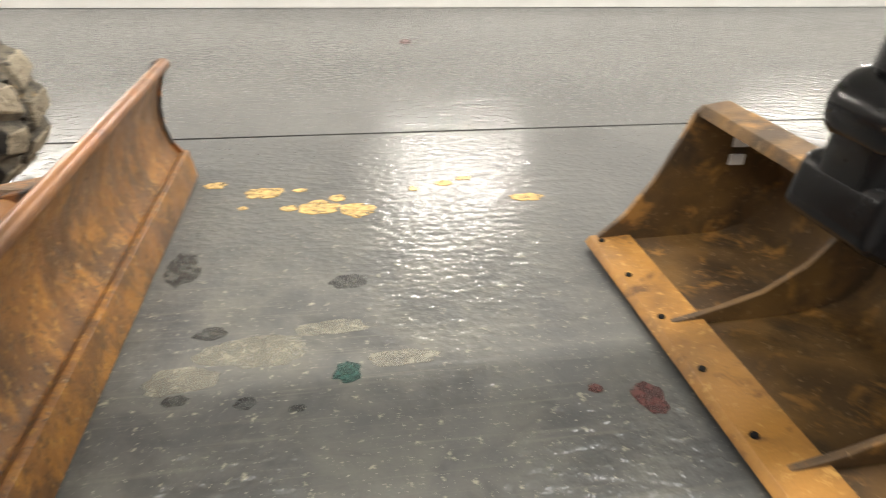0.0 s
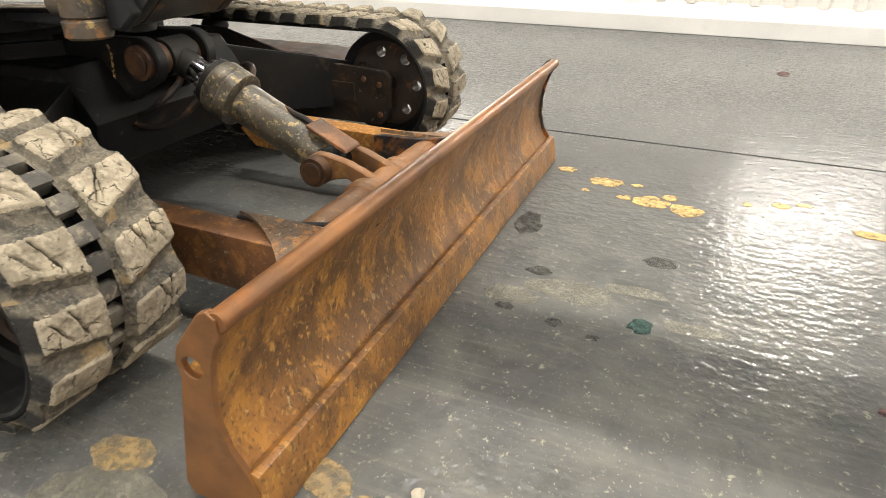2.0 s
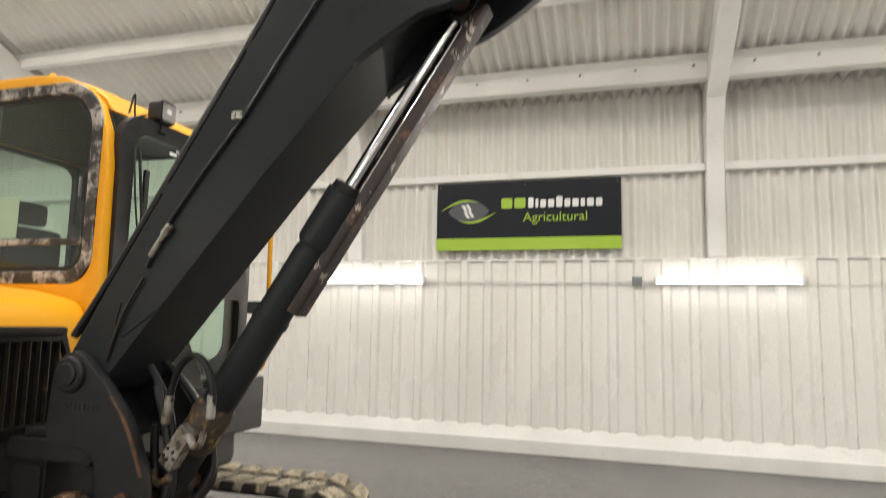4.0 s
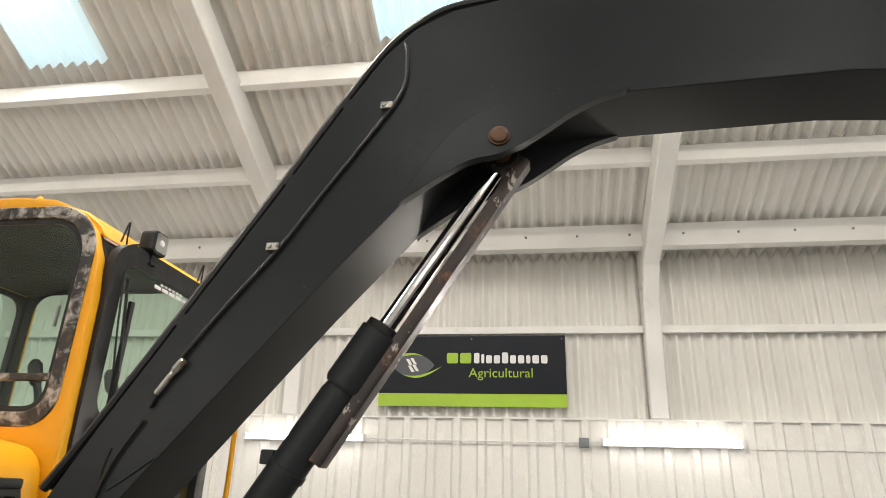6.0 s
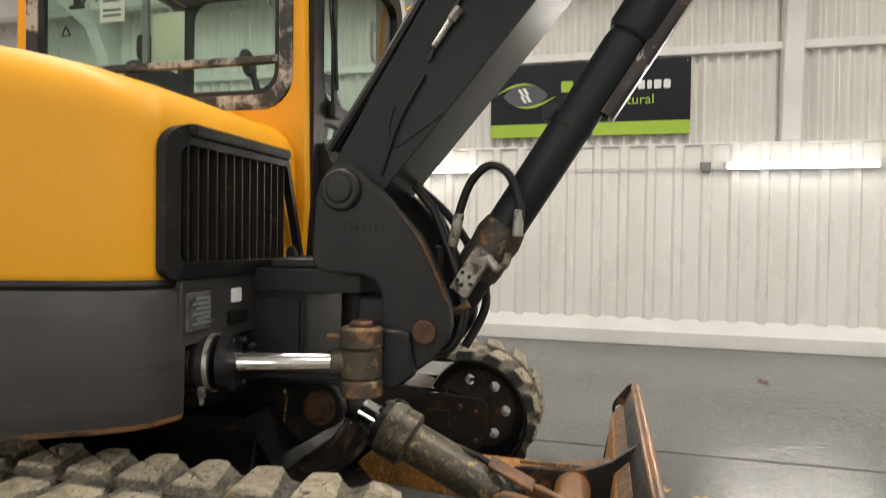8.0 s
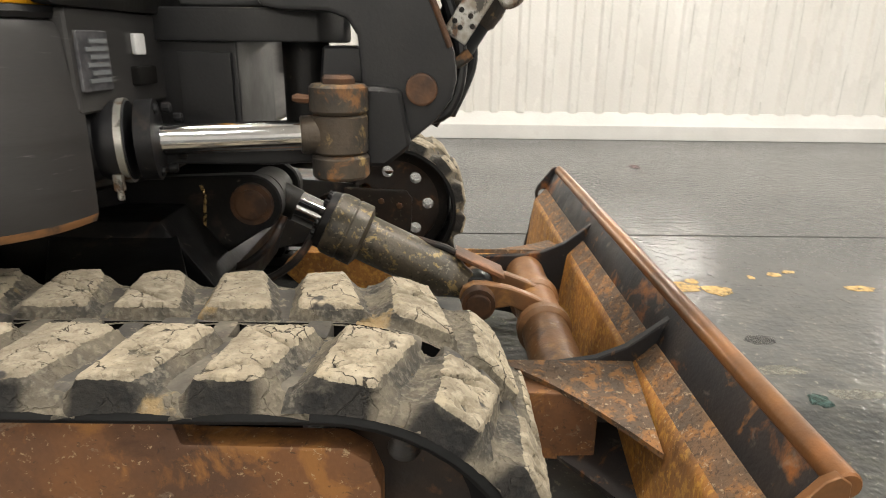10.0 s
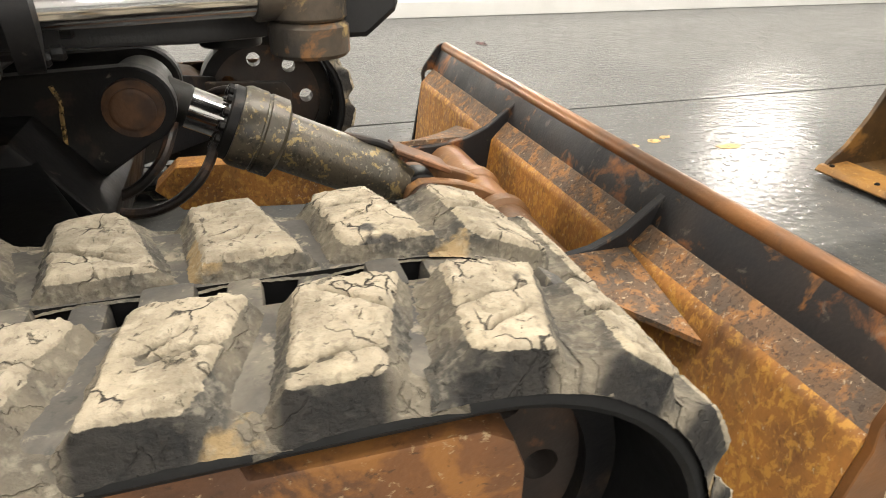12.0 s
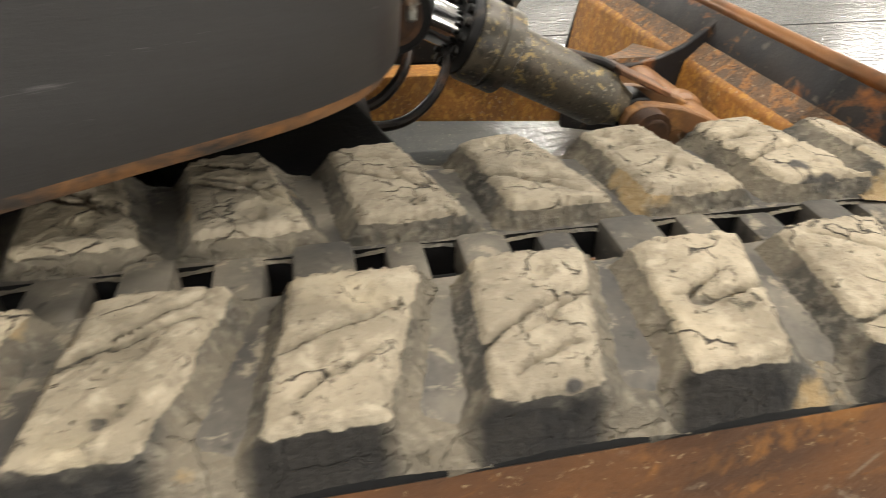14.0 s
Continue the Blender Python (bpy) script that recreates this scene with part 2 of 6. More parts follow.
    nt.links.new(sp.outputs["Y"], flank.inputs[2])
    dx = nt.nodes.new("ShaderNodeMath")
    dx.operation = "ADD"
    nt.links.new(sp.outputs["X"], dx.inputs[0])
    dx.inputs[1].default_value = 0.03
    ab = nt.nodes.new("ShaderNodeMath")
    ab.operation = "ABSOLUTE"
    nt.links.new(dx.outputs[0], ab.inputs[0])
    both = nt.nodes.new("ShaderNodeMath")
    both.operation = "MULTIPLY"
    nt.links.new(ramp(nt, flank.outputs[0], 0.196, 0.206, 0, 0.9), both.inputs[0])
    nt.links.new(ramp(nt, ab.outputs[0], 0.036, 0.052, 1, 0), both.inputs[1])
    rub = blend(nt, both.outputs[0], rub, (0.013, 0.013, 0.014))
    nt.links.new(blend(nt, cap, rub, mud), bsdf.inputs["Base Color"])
    bsdf.inputs["Roughness"].default_value = 0.85
    bsdf.inputs["Specular IOR Level"].default_value = 0.3
    relief = blend(nt, 0.5, n1, n3)
    relief = blend(nt, crack.outputs[0], relief, (0.0, 0.0, 0.0))
    relief = blend(nt, pit, relief, (0.2, 0.2, 0.2))
    bumped(nt, bsdf, relief, 1.0, 0.007)
    return m


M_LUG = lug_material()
M_CYL = surf("chipped_cylinder_paint", (0.07, 0.06, 0.043), (0.12, 0.1, 0.072), 10, 0.4, 0.62, (0.3, 0.5), 0.15, 140, 0.3,
             (((0.02, 0.018, 0.016), 11, 0.53, 0.62, 0.85), ((0.36, 0.26, 0.1), 46, 0.58, 0.62, 0.75), ((0.36, 0.27, 0.12), 17, 0.63, 0.66, 0.7), ((0.3, 0.27, 0.2), 90, 0.6, 0.65, 0.7), ((0.015, 0.014, 0.013), 70, 0.58, 0.64, 0.7)))
M_HUB = surf("muddy_rusty_casting", (0.03, 0.026, 0.022), (0.075, 0.055, 0.036), 12, 0.4, 0.6, (0.5, 0.7), 0.0, 120, 0.5,
             (((0.36, 0.25, 0.1), 18, 0.58, 0.66, 0.8), ((0.28, 0.125, 0.035), 17, 0.55, 0.63, 0.65), ((0.02, 0.018, 0.016), 16, 0.58, 0.68, 0.7)))
M_PIN = surf("rusty_pin", (0.12, 0.058, 0.028), (0.05, 0.028, 0.018), 18, 0.4, 0.6, (0.45, 0.65), 0.3, 160, 0.4)
M_GUARD = surf("worn_rod_guard", (0.034, 0.022, 0.019), (0.018, 0.014, 0.014), 9, 0.4, 0.62, (0.3, 0.5), 0.3, 120, 0.3,
               (((0.46, 0.41, 0.37), 22, 0.6, 0.64, 0.85), ((0.2, 0.085, 0.04), 14, 0.58, 0.66, 0.6)), (1, 1, 0.5))
M_IDLER = surf("brown_idler_rust", (0.05, 0.03, 0.02), (0.024, 0.018, 0.015), 8, 0.4, 0.6, (0.5, 0.7), 0.0, 120, 0.4, (((0.2, 0.09, 0.035), 12, 0.58, 0.68, 0.7),))
M_GLOSS = surf("glossy_black_paint", (0.005, 0.005, 0.006), (0.008, 0.008, 0.009), 4, 0.4, 0.6, (0.14, 0.28), 0.0, 120, 0.08, (((0.14, 0.1, 0.06), 14, 0.66, 0.72, 0.5),), spec=0.2)
M_VALVE = surf("dirty_plated_valve", (0.42, 0.41, 0.38), (0.2, 0.17, 0.13), 18, 0.42, 0.58, (0.35, 0.55), 0.3, 120, 0.35, (((0.12, 0.055, 0.022), 20, 0.53, 0.6, 0.9), ((0.02, 0.018, 0.016), 34, 0.57, 0.62, 0.8)))
M_CHROME = surf("chrome", (0.75, 0.75, 0.76), (0.7, 0.7, 0.71), 4, 0.4, 0.6, (0.07, 0.14), 1.0, 60, 0.02)
M_STEEL = surf("plated_steel", (0.4, 0.395, 0.36), (0.3, 0.29, 0.26), 20, 0.4, 0.6, (0.3, 0.45), 0.7, 120, 0.25, (((0.16, 0.08, 0.035), 26, 0.55, 0.62, 0.85), ((0.03, 0.028, 0.026), 40, 0.58, 0.64, 0.7)))
M_WALL_LO = surf("white_sheet_steel", (0.8, 0.785, 0.75), (0.76, 0.74, 0.7), 1.3, 0.35, 0.65, (0.22, 0.34), 0.0, 130, 0.04,
                 (((0.66, 0.63, 0.58), 3, 0.6, 0.75, 0.4),), (1, 1, 0.35), vary=True)
M_WALL_UP = surf("white_painted_fibre_cement", (0.78, 0.765, 0.73), (0.7, 0.685, 0.65), 1.2, 0.38, 0.66, (0.55, 0.75), 0.0, 110, 0.15,
                 (((0.6, 0.575, 0.53), 2.6, 0.58, 0.74, 0.5), ((0.2, 0.18, 0.16), 8, 0.74, 0.78, 0.6)), vary=True)
M_PAINT = surf("white_painted_concrete", (0.8, 0.79, 0.765), (0.72, 0.71, 0.685), 2, 0.38, 0.66, (0.5, 0.7), 0.0, 100, 0.2,
               (((0.55, 0.53, 0.5), 6, 0.64, 0.75, 0.5),))
M_DARK = surf("dark_cavity", (0.008, 0.008, 0.008), (0.014, 0.013, 0.012), 5, 0.4, 0.6, (0.6, 0.8), 0.0, 90, 0.2, spec=0.1)
M_GRILLE = surf("grille_slat", (0.02, 0.018, 0.016), (0.034, 0.026, 0.02), 8, 0.4, 0.6, (0.4, 0.6), 0.0, 120, 0.2, (((0.14, 0.07, 0.03), 16, 0.62, 0.7, 0.7),))
M_HOSE = surf("hose_rubber", (0.01, 0.01, 0.0115), (0.017, 0.017, 0.018), 10, 0.4, 0.6, (0.35, 0.5), 0.0, 160, 0.1, spec=0.3)
M_RUSTHOSE = surf("rusty_hose", (0.012, 0.011, 0.011), (0.03, 0.02, 0.015), 12, 0.4, 0.6, (0.4, 0.6), 0.0, 160, 0.3, (((0.1, 0.05, 0.028), 14, 0.52, 0.62, 0.8),), spec=0.3)
M_SIGN = surf("black_sign_panel", (0.012, 0.014, 0.02), (0.014, 0.016, 0.022), 2, 0.4, 0.6, (0.3, 0.4), 0.0, 200, 0.02, spec=0.15)
M_LIME = surf("lime_green_print", (0.33, 0.52, 0.025), (0.32, 0.5, 0.024), 3, 0.4, 0.6, (0.3, 0.4), 0.0, 200, 0.02)
M_PRINT = surf("white_print", (0.8, 0.8, 0.8), (0.76, 0.76, 0.76), 3, 0.4, 0.6, (0.35, 0.45), 0.0, 200, 0.02)
M_SLATE = surf("slate_print", (0.06, 0.065, 0.08), (0.065, 0.07, 0.085), 3, 0.4, 0.6, (0.35, 0.45), 0.0, 200, 0.02)
M_LABEL = surf("faded_label", (0.1, 0.1, 0.11), (0.2, 0.2, 0.21), 30, 0.4, 0.6, (0.3, 0.4), 0.5, 200, 0.1)
M_PLASTIC = surf("grey_plastic", (0.2, 0.21, 0.22), (0.17, 0.18, 0.19), 8, 0.4, 0.6, (0.4, 0.5), 0.0, 200, 0.05)
M_SEAT = surf("seat_fabric", (0.03, 0.032, 0.036), (0.05, 0.05, 0.055), 8, 0.4, 0.6, (0.8, 0.95), 0.0, 220, 0.3)
M_RED = surf("red_plastic", (0.5, 0.04, 0.03), (0.4, 0.03, 0.02), 8, 0.4, 0.6, (0.3, 0.4), 0.0, 200, 0.05)
M_PAPER = surf("paper", (0.55, 0.62, 0.5), (0.5, 0.58, 0.46), 8, 0.4, 0.6, (0.7, 0.9), 0.0, 200, 0.05)


def glass_material(name, tint, gloss=0.04):
    m, nt, bsdf = nodes_of(name)
    tr = nt.nodes.new("ShaderNodeBsdfTransparent")
    tr.inputs[0].default_value = (*tint, 1)
    gl = nt.nodes.new("ShaderNodeBsdfGlossy")
    gl.inputs["Roughness"].default_value = 0.02
    lw = nt.nodes.new("ShaderNodeLayerWeight")
    pw = nt.nodes.new("ShaderNodeMath")
    pw.operation, pw.inputs[1].default_value = "POWER", 4.0
    nt.links.new(lw.outputs["Facing"], pw.inputs[0])
    fr = ramp(nt, pw.outputs[0], 0.0, 1.0, gloss, 0.8)
    mix = nt.nodes.new("ShaderNodeMixShader")
    nt.links.new(fr, mix.inputs[0])
    nt.links.new(tr.outputs[0], mix.inputs[1])
    nt.links.new(gl.outputs[0], mix.inputs[2])
    nt.links.new(mix.outputs[0], nt.nodes["Material Output"].inputs["Surface"])
    return m


M_GLASS = glass_material("tinted_glass", (0.87, 0.94, 0.9))


def glow(name, colour, strength):
    m, nt, bsdf = nodes_of(name)
    bsdf.inputs["Base Color"].default_value = (*colour, 1)
    bsdf.inputs["Emission Color"].default_value = (*colour, 1)
    bsdf.inputs["Emission Strength"].default_value = strength
    return m


M_TUBE = glow("lit_tube", (1.0, 0.985, 0.95), 14.0)
M_SKYLIGHT = glow("daylit_translucent_sheet", (0.62, 0.8, 0.86), 0.75)


def floor_material():
    m, nt, bsdf = nodes_of("painted_concrete_floor")
    co = coords(nt)
    big = tex(nt, co, "noise", 0.7, 5)
    col = blend(nt, ramp(nt, big, 0.35, 0.65), (0.088, 0.089, 0.089), (0.12, 0.12, 0.117))
    mid = tex(nt, co, "noise", 5.0, 8, 0.65, 0.3)
    worn = ramp(nt, mid, 0.4, 0.72, 0.0, 0.6)
    # the worn, dusty stretch lies round the machine
    tc = nt.nodes.new("ShaderNodeTexCoord")
    mp = nt.nodes.new("ShaderNodeMapping")
    mp.inputs["Location"].default_value, mp.inputs["Scale"].default_value = (0.25, -1.05, 0), (0.32, 0.4, 0)
    nt.links.new(tc.outputs["Object"], mp.inputs["Vector"])
    ln = nt.nodes.new("ShaderNodeVectorMath")
    ln.operation = "LENGTH"
    nt.links.new(mp.outputs[0], ln.inputs[0])
    near = ramp(nt, ln.outputs["Value"], 0.25, 0.75, 1.0, 0.12)
    mul = nt.nodes.new("ShaderNodeMath")
    mul.operation = "MULTIPLY"
    nt.links.new(worn, mul.inputs[0]), nt.links.new(near, mul.inputs[1])
    col = blend(nt, mul.outputs[0], col, (0.19, 0.185, 0.16))
    dark = ramp(nt, tex(nt, co, "noise", 4.2, 8, 0.65, 0.7), 0.5, 0.75, 0.0, 0.45)
    mul2 = nt.nodes.new("ShaderNodeMath")
    mul2.operation = "MULTIPLY"
    nt.links.new(dark, mul2.inputs[0]), nt.links.new(near, mul2.inputs[1])
    col = blend(nt, mul2.outputs[0], col, (0.032, 0.033, 0.035))
    chips = ramp(nt, tex(nt, co, "noise", 30, 6, 0.7), 0.6, 0.66, 0.0, 0.85)
    mul3 = nt.nodes.new("ShaderNodeMath")
    mul3.operation = "MULTIPLY"
    nt.links.new(chips, mul3.inputs[0]), nt.links.new(near, mul3.inputs[1])
    col = blend(nt, mul3.outputs[0], col, (0.32, 0.3, 0.24))
    streak = coords(nt, (1.2, 34.0, 1.0))
    sc = ramp(nt, tex(nt, streak, "noise", 1.5, 7, 0.65), 0.54, 0.72, 0.0, 0.3)
    mul4 = nt.nodes.new("ShaderNodeMath")
    mul4.operation = "MULTIPLY"
    nt.links.new(sc, mul4.inputs[0]), nt.links.new(near, mul4.inputs[1])
    col = blend(nt, mul4.outputs[0], col, (0.24, 0.23, 0.19))
    grit = ramp(nt, tex(nt, co, "noise", 95, 4, 0.7), 0.63, 0.67, 0.0, 0.8)
    mul5 = nt.nodes.new("ShaderNodeMath")
    mul5.operation = "MULTIPLY"
    nt.links.new(grit, mul5.inputs[0]), nt.links.new(near, mul5.inputs[1])
    col = blend(nt, mul5.outputs[0], col, (0.4, 0.38, 0.32))
    nt.links.new(col, bsdf.inputs["Base Color"])
    rg = ramp(nt, mid, 0.35, 0.7, 0.1, 0.2)
    nt.links.new(rg, bsdf.inputs["Roughness"])
    bsdf.inputs["Specular IOR Level"].default_value = 0.165
    h = blend(nt, 0.5, tex(nt, co, "noise", 30, 2, 0.5), tex(nt, coords(nt, (1.0, 1.6, 1.0)), "noise", 16, 1))
    bumped(nt, bsdf, h, 0.85, 0.01)
    return m


M_FLOOR = floor_material()


def film_material(name, colour, second, amount, rough):
    """A thin film on the floor, broken up so that the floor shows through."""
    m, nt, bsdf = nodes_of(name)
    co = coords(nt)
    n1, n2 = tex(nt, co, "noise", 34, 6, 0.7), tex(nt, co, "noise", 14, 4)
    nt.links.new(blend(nt, ramp(nt, n2, 0.4, 0.6), colour, second), bsdf.inputs["Base Color"])
    bsdf.inputs["Roughness"].default_value = rough
    nt.links.new(ramp(nt, n1, 0.42, 0.66, amount, 0.0 if amount < 0.8 else 0.1), bsdf.inputs["Alpha"])
    bumped(nt, bsdf, n1, 0.4, 0.004)
    return m


M_SPOT_Y = film_material("yellow_mud_stain", (0.6, 0.4, 0.15), (0.46, 0.32, 0.13), 0.95, 0.75)
M_SPOT_G = film_material("green_paint_spill", (0.012, 0.055, 0.047), (0.02, 0.06, 0.05), 0.9, 0.4)
M_SPOT_R = film_material("red_brown_spill", (0.09, 0.026, 0.022), (0.08, 0.03, 0.027), 0.9, 0.4)
M_SPOT_D = film_material("oil_stain", (0.025, 0.026, 0.028), (0.04, 0.04, 0.04), 0.34, 0.3)
M_SPOT_S = film_material("sandy_dust", (0.42, 0.3, 0.14), (0.32, 0.25, 0.15), 0.75, 0.8)
# pale wear and dust; by the near track it also paints in light
M_SPOT_P = film_material("pale_worn_lit_patch", (0.26, 0.25, 0.2), (0.2, 0.19, 0.155), 0.6, 0.5)


# ---- mesh tools ----
def quads(verts, faces):
    bm = bmesh.new()
    vs = [bm.verts.new(v) for v in verts]
    for f in faces:
        try:
            bm.faces.new([vs[i] for i in f])
        except ValueError:
            pass
    return bm


def bevelled(bm, w, seg=2, angle=28):
    bmesh.ops.recalc_face_normals(bm, faces=bm.faces)
    es = [e for e in bm.edges if len(e.link_faces) == 2 and e.calc_face_angle(0) > radians(angle)]
    if w > 0 and es:
        bmesh.ops.bevel(bm, geom=es, offset=w, segments=seg, affect="EDGES", profile=0.6, clamp_overlap=True)
    return bm


def box(x0, x1, y0, y1, z0, z1, bev=0.004, m=None):
    bm = bmesh.new()
    bmesh.ops.create_cube(bm, size=1)
    for v in bm.verts:
        v.co = Vector(((x0 + x1) / 2 + v.co.x * (x1 - x0), (y0 + y1) / 2 + v.co.y * (y1 - y0), (z0 + z1) / 2 + v.co.z * (z1 - z0)))
    bevelled(bm, bev)
    if m:
        bm.transform(m)
    return bm


def plate(outline, a, b, holes=(), axis="y", bev=0.003, seg=1):
    """An outline (two coordinates) with holes, made solid from a to b along an axis."""
    bm = bmesh.new()
    edges = []
    for loop in (outline, *holes):
        vs = [bm.verts.new((p[0], p[1], 0)) for p in loop]
        edges += [bm.edges.new((vs[i], vs[(i + 1) % len(vs)])) for i in range(len(vs))]
    if holes:
        bmesh.ops.triangle_fill(bm, use_beauty=True, use_dissolve=False, edges=edges)
    else:
        bm.faces.new(list(bm.verts))
    ext = bmesh.ops.extrude_face_region(bm, geom=list(bm.faces))
    for v in [g for g in ext["geom"] if isinstance(g, bmesh.types.BMVert)]:
        v.co.z = 1.0
    for v in bm.verts:
        p, q, s = v.co.x, v.co.y, a + v.co.z * (b - a)
        v.co = Vector({"y": (p, s, q), "x": (s, p, q), "z": (p, q, s)}[axis])
    return bevelled(bm, bev, seg, 40)


def ring(cx, cy, r, n=16, ry=None, a0=0.0):
    return [(cx + r * math.cos(a0 + 2 * math.pi * i / n), cy + (ry or r) * math.sin(a0 + 2 * math.pi * i / n)) for i in range(n)]


def rounded(x0, x1, y0, y1, r, n=5):
    """A rectangle with round corners; r may be one radius or four (from the lower left, anticlockwise)."""
    rs = r if isinstance(r, tuple) else (r,) * 4
    out = []
    for k, (cx, cy) in enumerate(((x0, y0), (x1, y0), (x1, y1), (x0, y1))):
        q = rs[k]
        ox, oy = (cx + q if cx == x0 else cx - q), (cy + q if cy == y0 else cy - q)
        for i in range(n + 1):
            a = math.pi * (1 + k / 2) + math.pi / 2 * i / n
            out.append((ox + q * math.cos(a), oy + q * math.sin(a)))
    return out


def turned(p0, p1, profile, n=24, closed=False):
    """A round body about the line from p0 to p1: profile of (way along it in metres, radius)."""
    p0, p1 = Vector(p0), Vector(p1)
    d = (p1 - p0).normalized()
    u = d.orthogonal().normalized()
    w = d.cross(u)
    verts, faces = [], []
    for s, r in profile:
        verts += [p0 + d * s + (u * math.cos(2 * math.pi * i / n) + w * math.sin(2 * math.pi * i / n)) * max(r, 1e-4) for i in range(n)]
    for k in range(len(profile) - 1):
        faces += [(k * n + i, k * n + (i + 1) % n, (k + 1) * n + (i + 1) % n, (k + 1) * n + i) for i in range(n)]
    if closed:
        k = (len(profile) - 1) * n
        faces += [(k + i, k + (i + 1) % n, (i + 1) % n, i) for i in range(n)]
    else:
        faces += [tuple(range(n)), tuple(range((len(profile) - 1) * n, len(profile) * n))]
    bm = quads(verts, faces)
    bmesh.ops.recalc_face_normals(bm, faces=bm.faces)
    return bm


def rod(p0, p1, r, n=20, c=0.003):
    length = (Vector(p1) - Vector(p0)).length
    return turned(p0, p1, [(0, r - c), (c, r), (length - c, r), (length, r - c)], n)


def smooth_path(pts, steps=6):
    pts = [Vector(p) for p in pts]
    out = []
    for i in range(len(pts) - 1):
        a, b, c, d = pts[max(i - 1, 0)], pts[i], pts[i + 1], pts[min(i + 2, len(pts) - 1)]
        for k in range(steps):
            t = k / steps
            out.append(0.5 * (2 * b + (c - a) * t + (2 * a - 5 * b + 4 * c - d) * t * t + (3 * b - a - 3 * c + d) * t ** 3))
    return out + [pts[-1]]


def swept(pts, r, n=10, steps=6):
    path = smooth_path(pts, steps) if steps else [Vector(p) for p in pts]
    verts, faces = [], []
    u = None
    for i, p in enumerate(path):
        d = (path[min(i + 1, len(path) - 1)] - path[max(i - 1, 0)]).normalized()
        u = d.orthogonal().normalized() if u is None else (u - d * u.dot(d)).normalized()
        w = d.cross(u)
        verts += [p + (u * math.cos(2 * math.pi * k / n) + w * math.sin(2 * math.pi * k / n)) * r for k in range(n)]
    for i in range(len(path) - 1):
        faces += [(i * n + k, i * n + (k + 1) % n, (i + 1) * n + (k + 1) % n, (i + 1) * n + k) for k in range(n)]
    faces += [tuple(range(n)), tuple(range((len(path) - 1) * n, len(path) * n))]
    bm = quads(verts, faces)
    bmesh.ops.recalc_face_normals(bm, faces=bm.faces)
    return bm


def joined(*bms):
    out = bms[0]
    for b in bms[1:]:
        me = bpy.data.meshes.new("tmp")
        b.to_mesh(me)
        b.free()
        out.from_mesh(me)
        bpy.data.meshes.remove(me)
    return out


def mesh_of(name, bm, *mats, sharp=35):
    me = bpy.data.meshes.new(name)
    bm.to_mesh(me)
    bm.free()
    for m in mats:
        me.materials.append(m)
    me.polygons.foreach_set("use_smooth", [True] * len(me.polygons))
    me.set_sharp_from_angle(angle=radians(sharp))
    return me


def even_shading(ob):
    """Keeps large flat faces flat beside their small bevels."""
    if ob.data and ob.name.split(".")[0] not in ("sheet", "corrugated_sheet", "slat", "ceiling", "skylight"):
        md = ob.modifiers.new("even_shading", "WEIGHTED_NORMAL")
        md.keep_sharp = True
    return ob


def thing(name, label, category, bm=None, mats=(), at=(0, 0, 0), group="", kind=""):
    """A top-level thing: a mesh, or an Empty at its base."""
    ob = new(name, mesh_of(name, bm, *mats) if bm else None)
    if not bm:
        ob.location = at
        ob.empty_display_size = 0.1
    even_shading(ob)
    return tagged(ob, label, category, group, kind)


def part(name, bm, material, parent, label=""):
    mats = material if isinstance(material, tuple) else (material,)
    ob = even_shading(new(name, mesh_of(name, bm, *mats)))
    ob.parent = parent
    ob.matrix_parent_inverse = Matrix.Translation(-Vector(parent.location))
    return tagged(ob, label)


def grid(nu, nv, fn):
    """A sheet of nu by nv quads with its points from fn(u, v), both 0 to 1."""
    verts = [fn(i / nu, j / nv) for j in range(nv + 1) for i in range(nu + 1)]
    faces = [(j * (nu + 1) + i, j * (nu + 1) + i + 1, (j + 1) * (nu + 1) + i + 1, (j + 1) * (nu + 1) + i) for j in range(nv) for i in range(nu)]
    return quads(verts, faces)


def thick(bm, d):
    bmesh.ops.recalc_face_normals(bm, faces=bm.faces)
    bmesh.ops.solidify(bm, geom=list(bm.faces), thickness=d)
    return bm


# ---- the shed ----
WALL_Y, ROOM_X0, ROOM_X1, RIDGE_Y, SOUTH_Y = 8.68, -10.5, 11.0, 1.3, -6.1


def roof_z(y):
    return 4.42 + 0.46 * (8.6 - RIDGE_Y - abs(y - RIDGE_Y))


def trapezoid(s, pitch=0.3, crest=0.07, flank=0.03, depth=0.034):
    s = s % pitch
    if s < flank:
        return depth * s / flank
    if s < flank + crest:
        return depth
    if s < 2 * flank + crest:
        return depth * (2 * flank + crest - s) / flank
    return 0.0


def ribbed_sheet(x0, x1, z0, z1, y, sign=1):
    """A box-profile steel sheet that faces -y (sign 1), with its ribs towards the room."""
    xs = [x0]
    k = math.floor(x0 / 0.3) - 1
    while k * 0.3 < x1:
        xs += [k * 0.3 + d for d in (0.0, 0.03, 0.1, 0.13) if x0 < k * 0.3 + d < x1]
        k += 1
    xs.append(x1)
    verts = [(x, y - sign * trapezoid(x + 1e-6), z) for z in (z0, z1) for x in xs]
    n = len(xs)
    bm = quads(verts, [(i, i + 1, n + i + 1, n + i) for i in range(n - 1)])
    return thick(bm, 0.002)


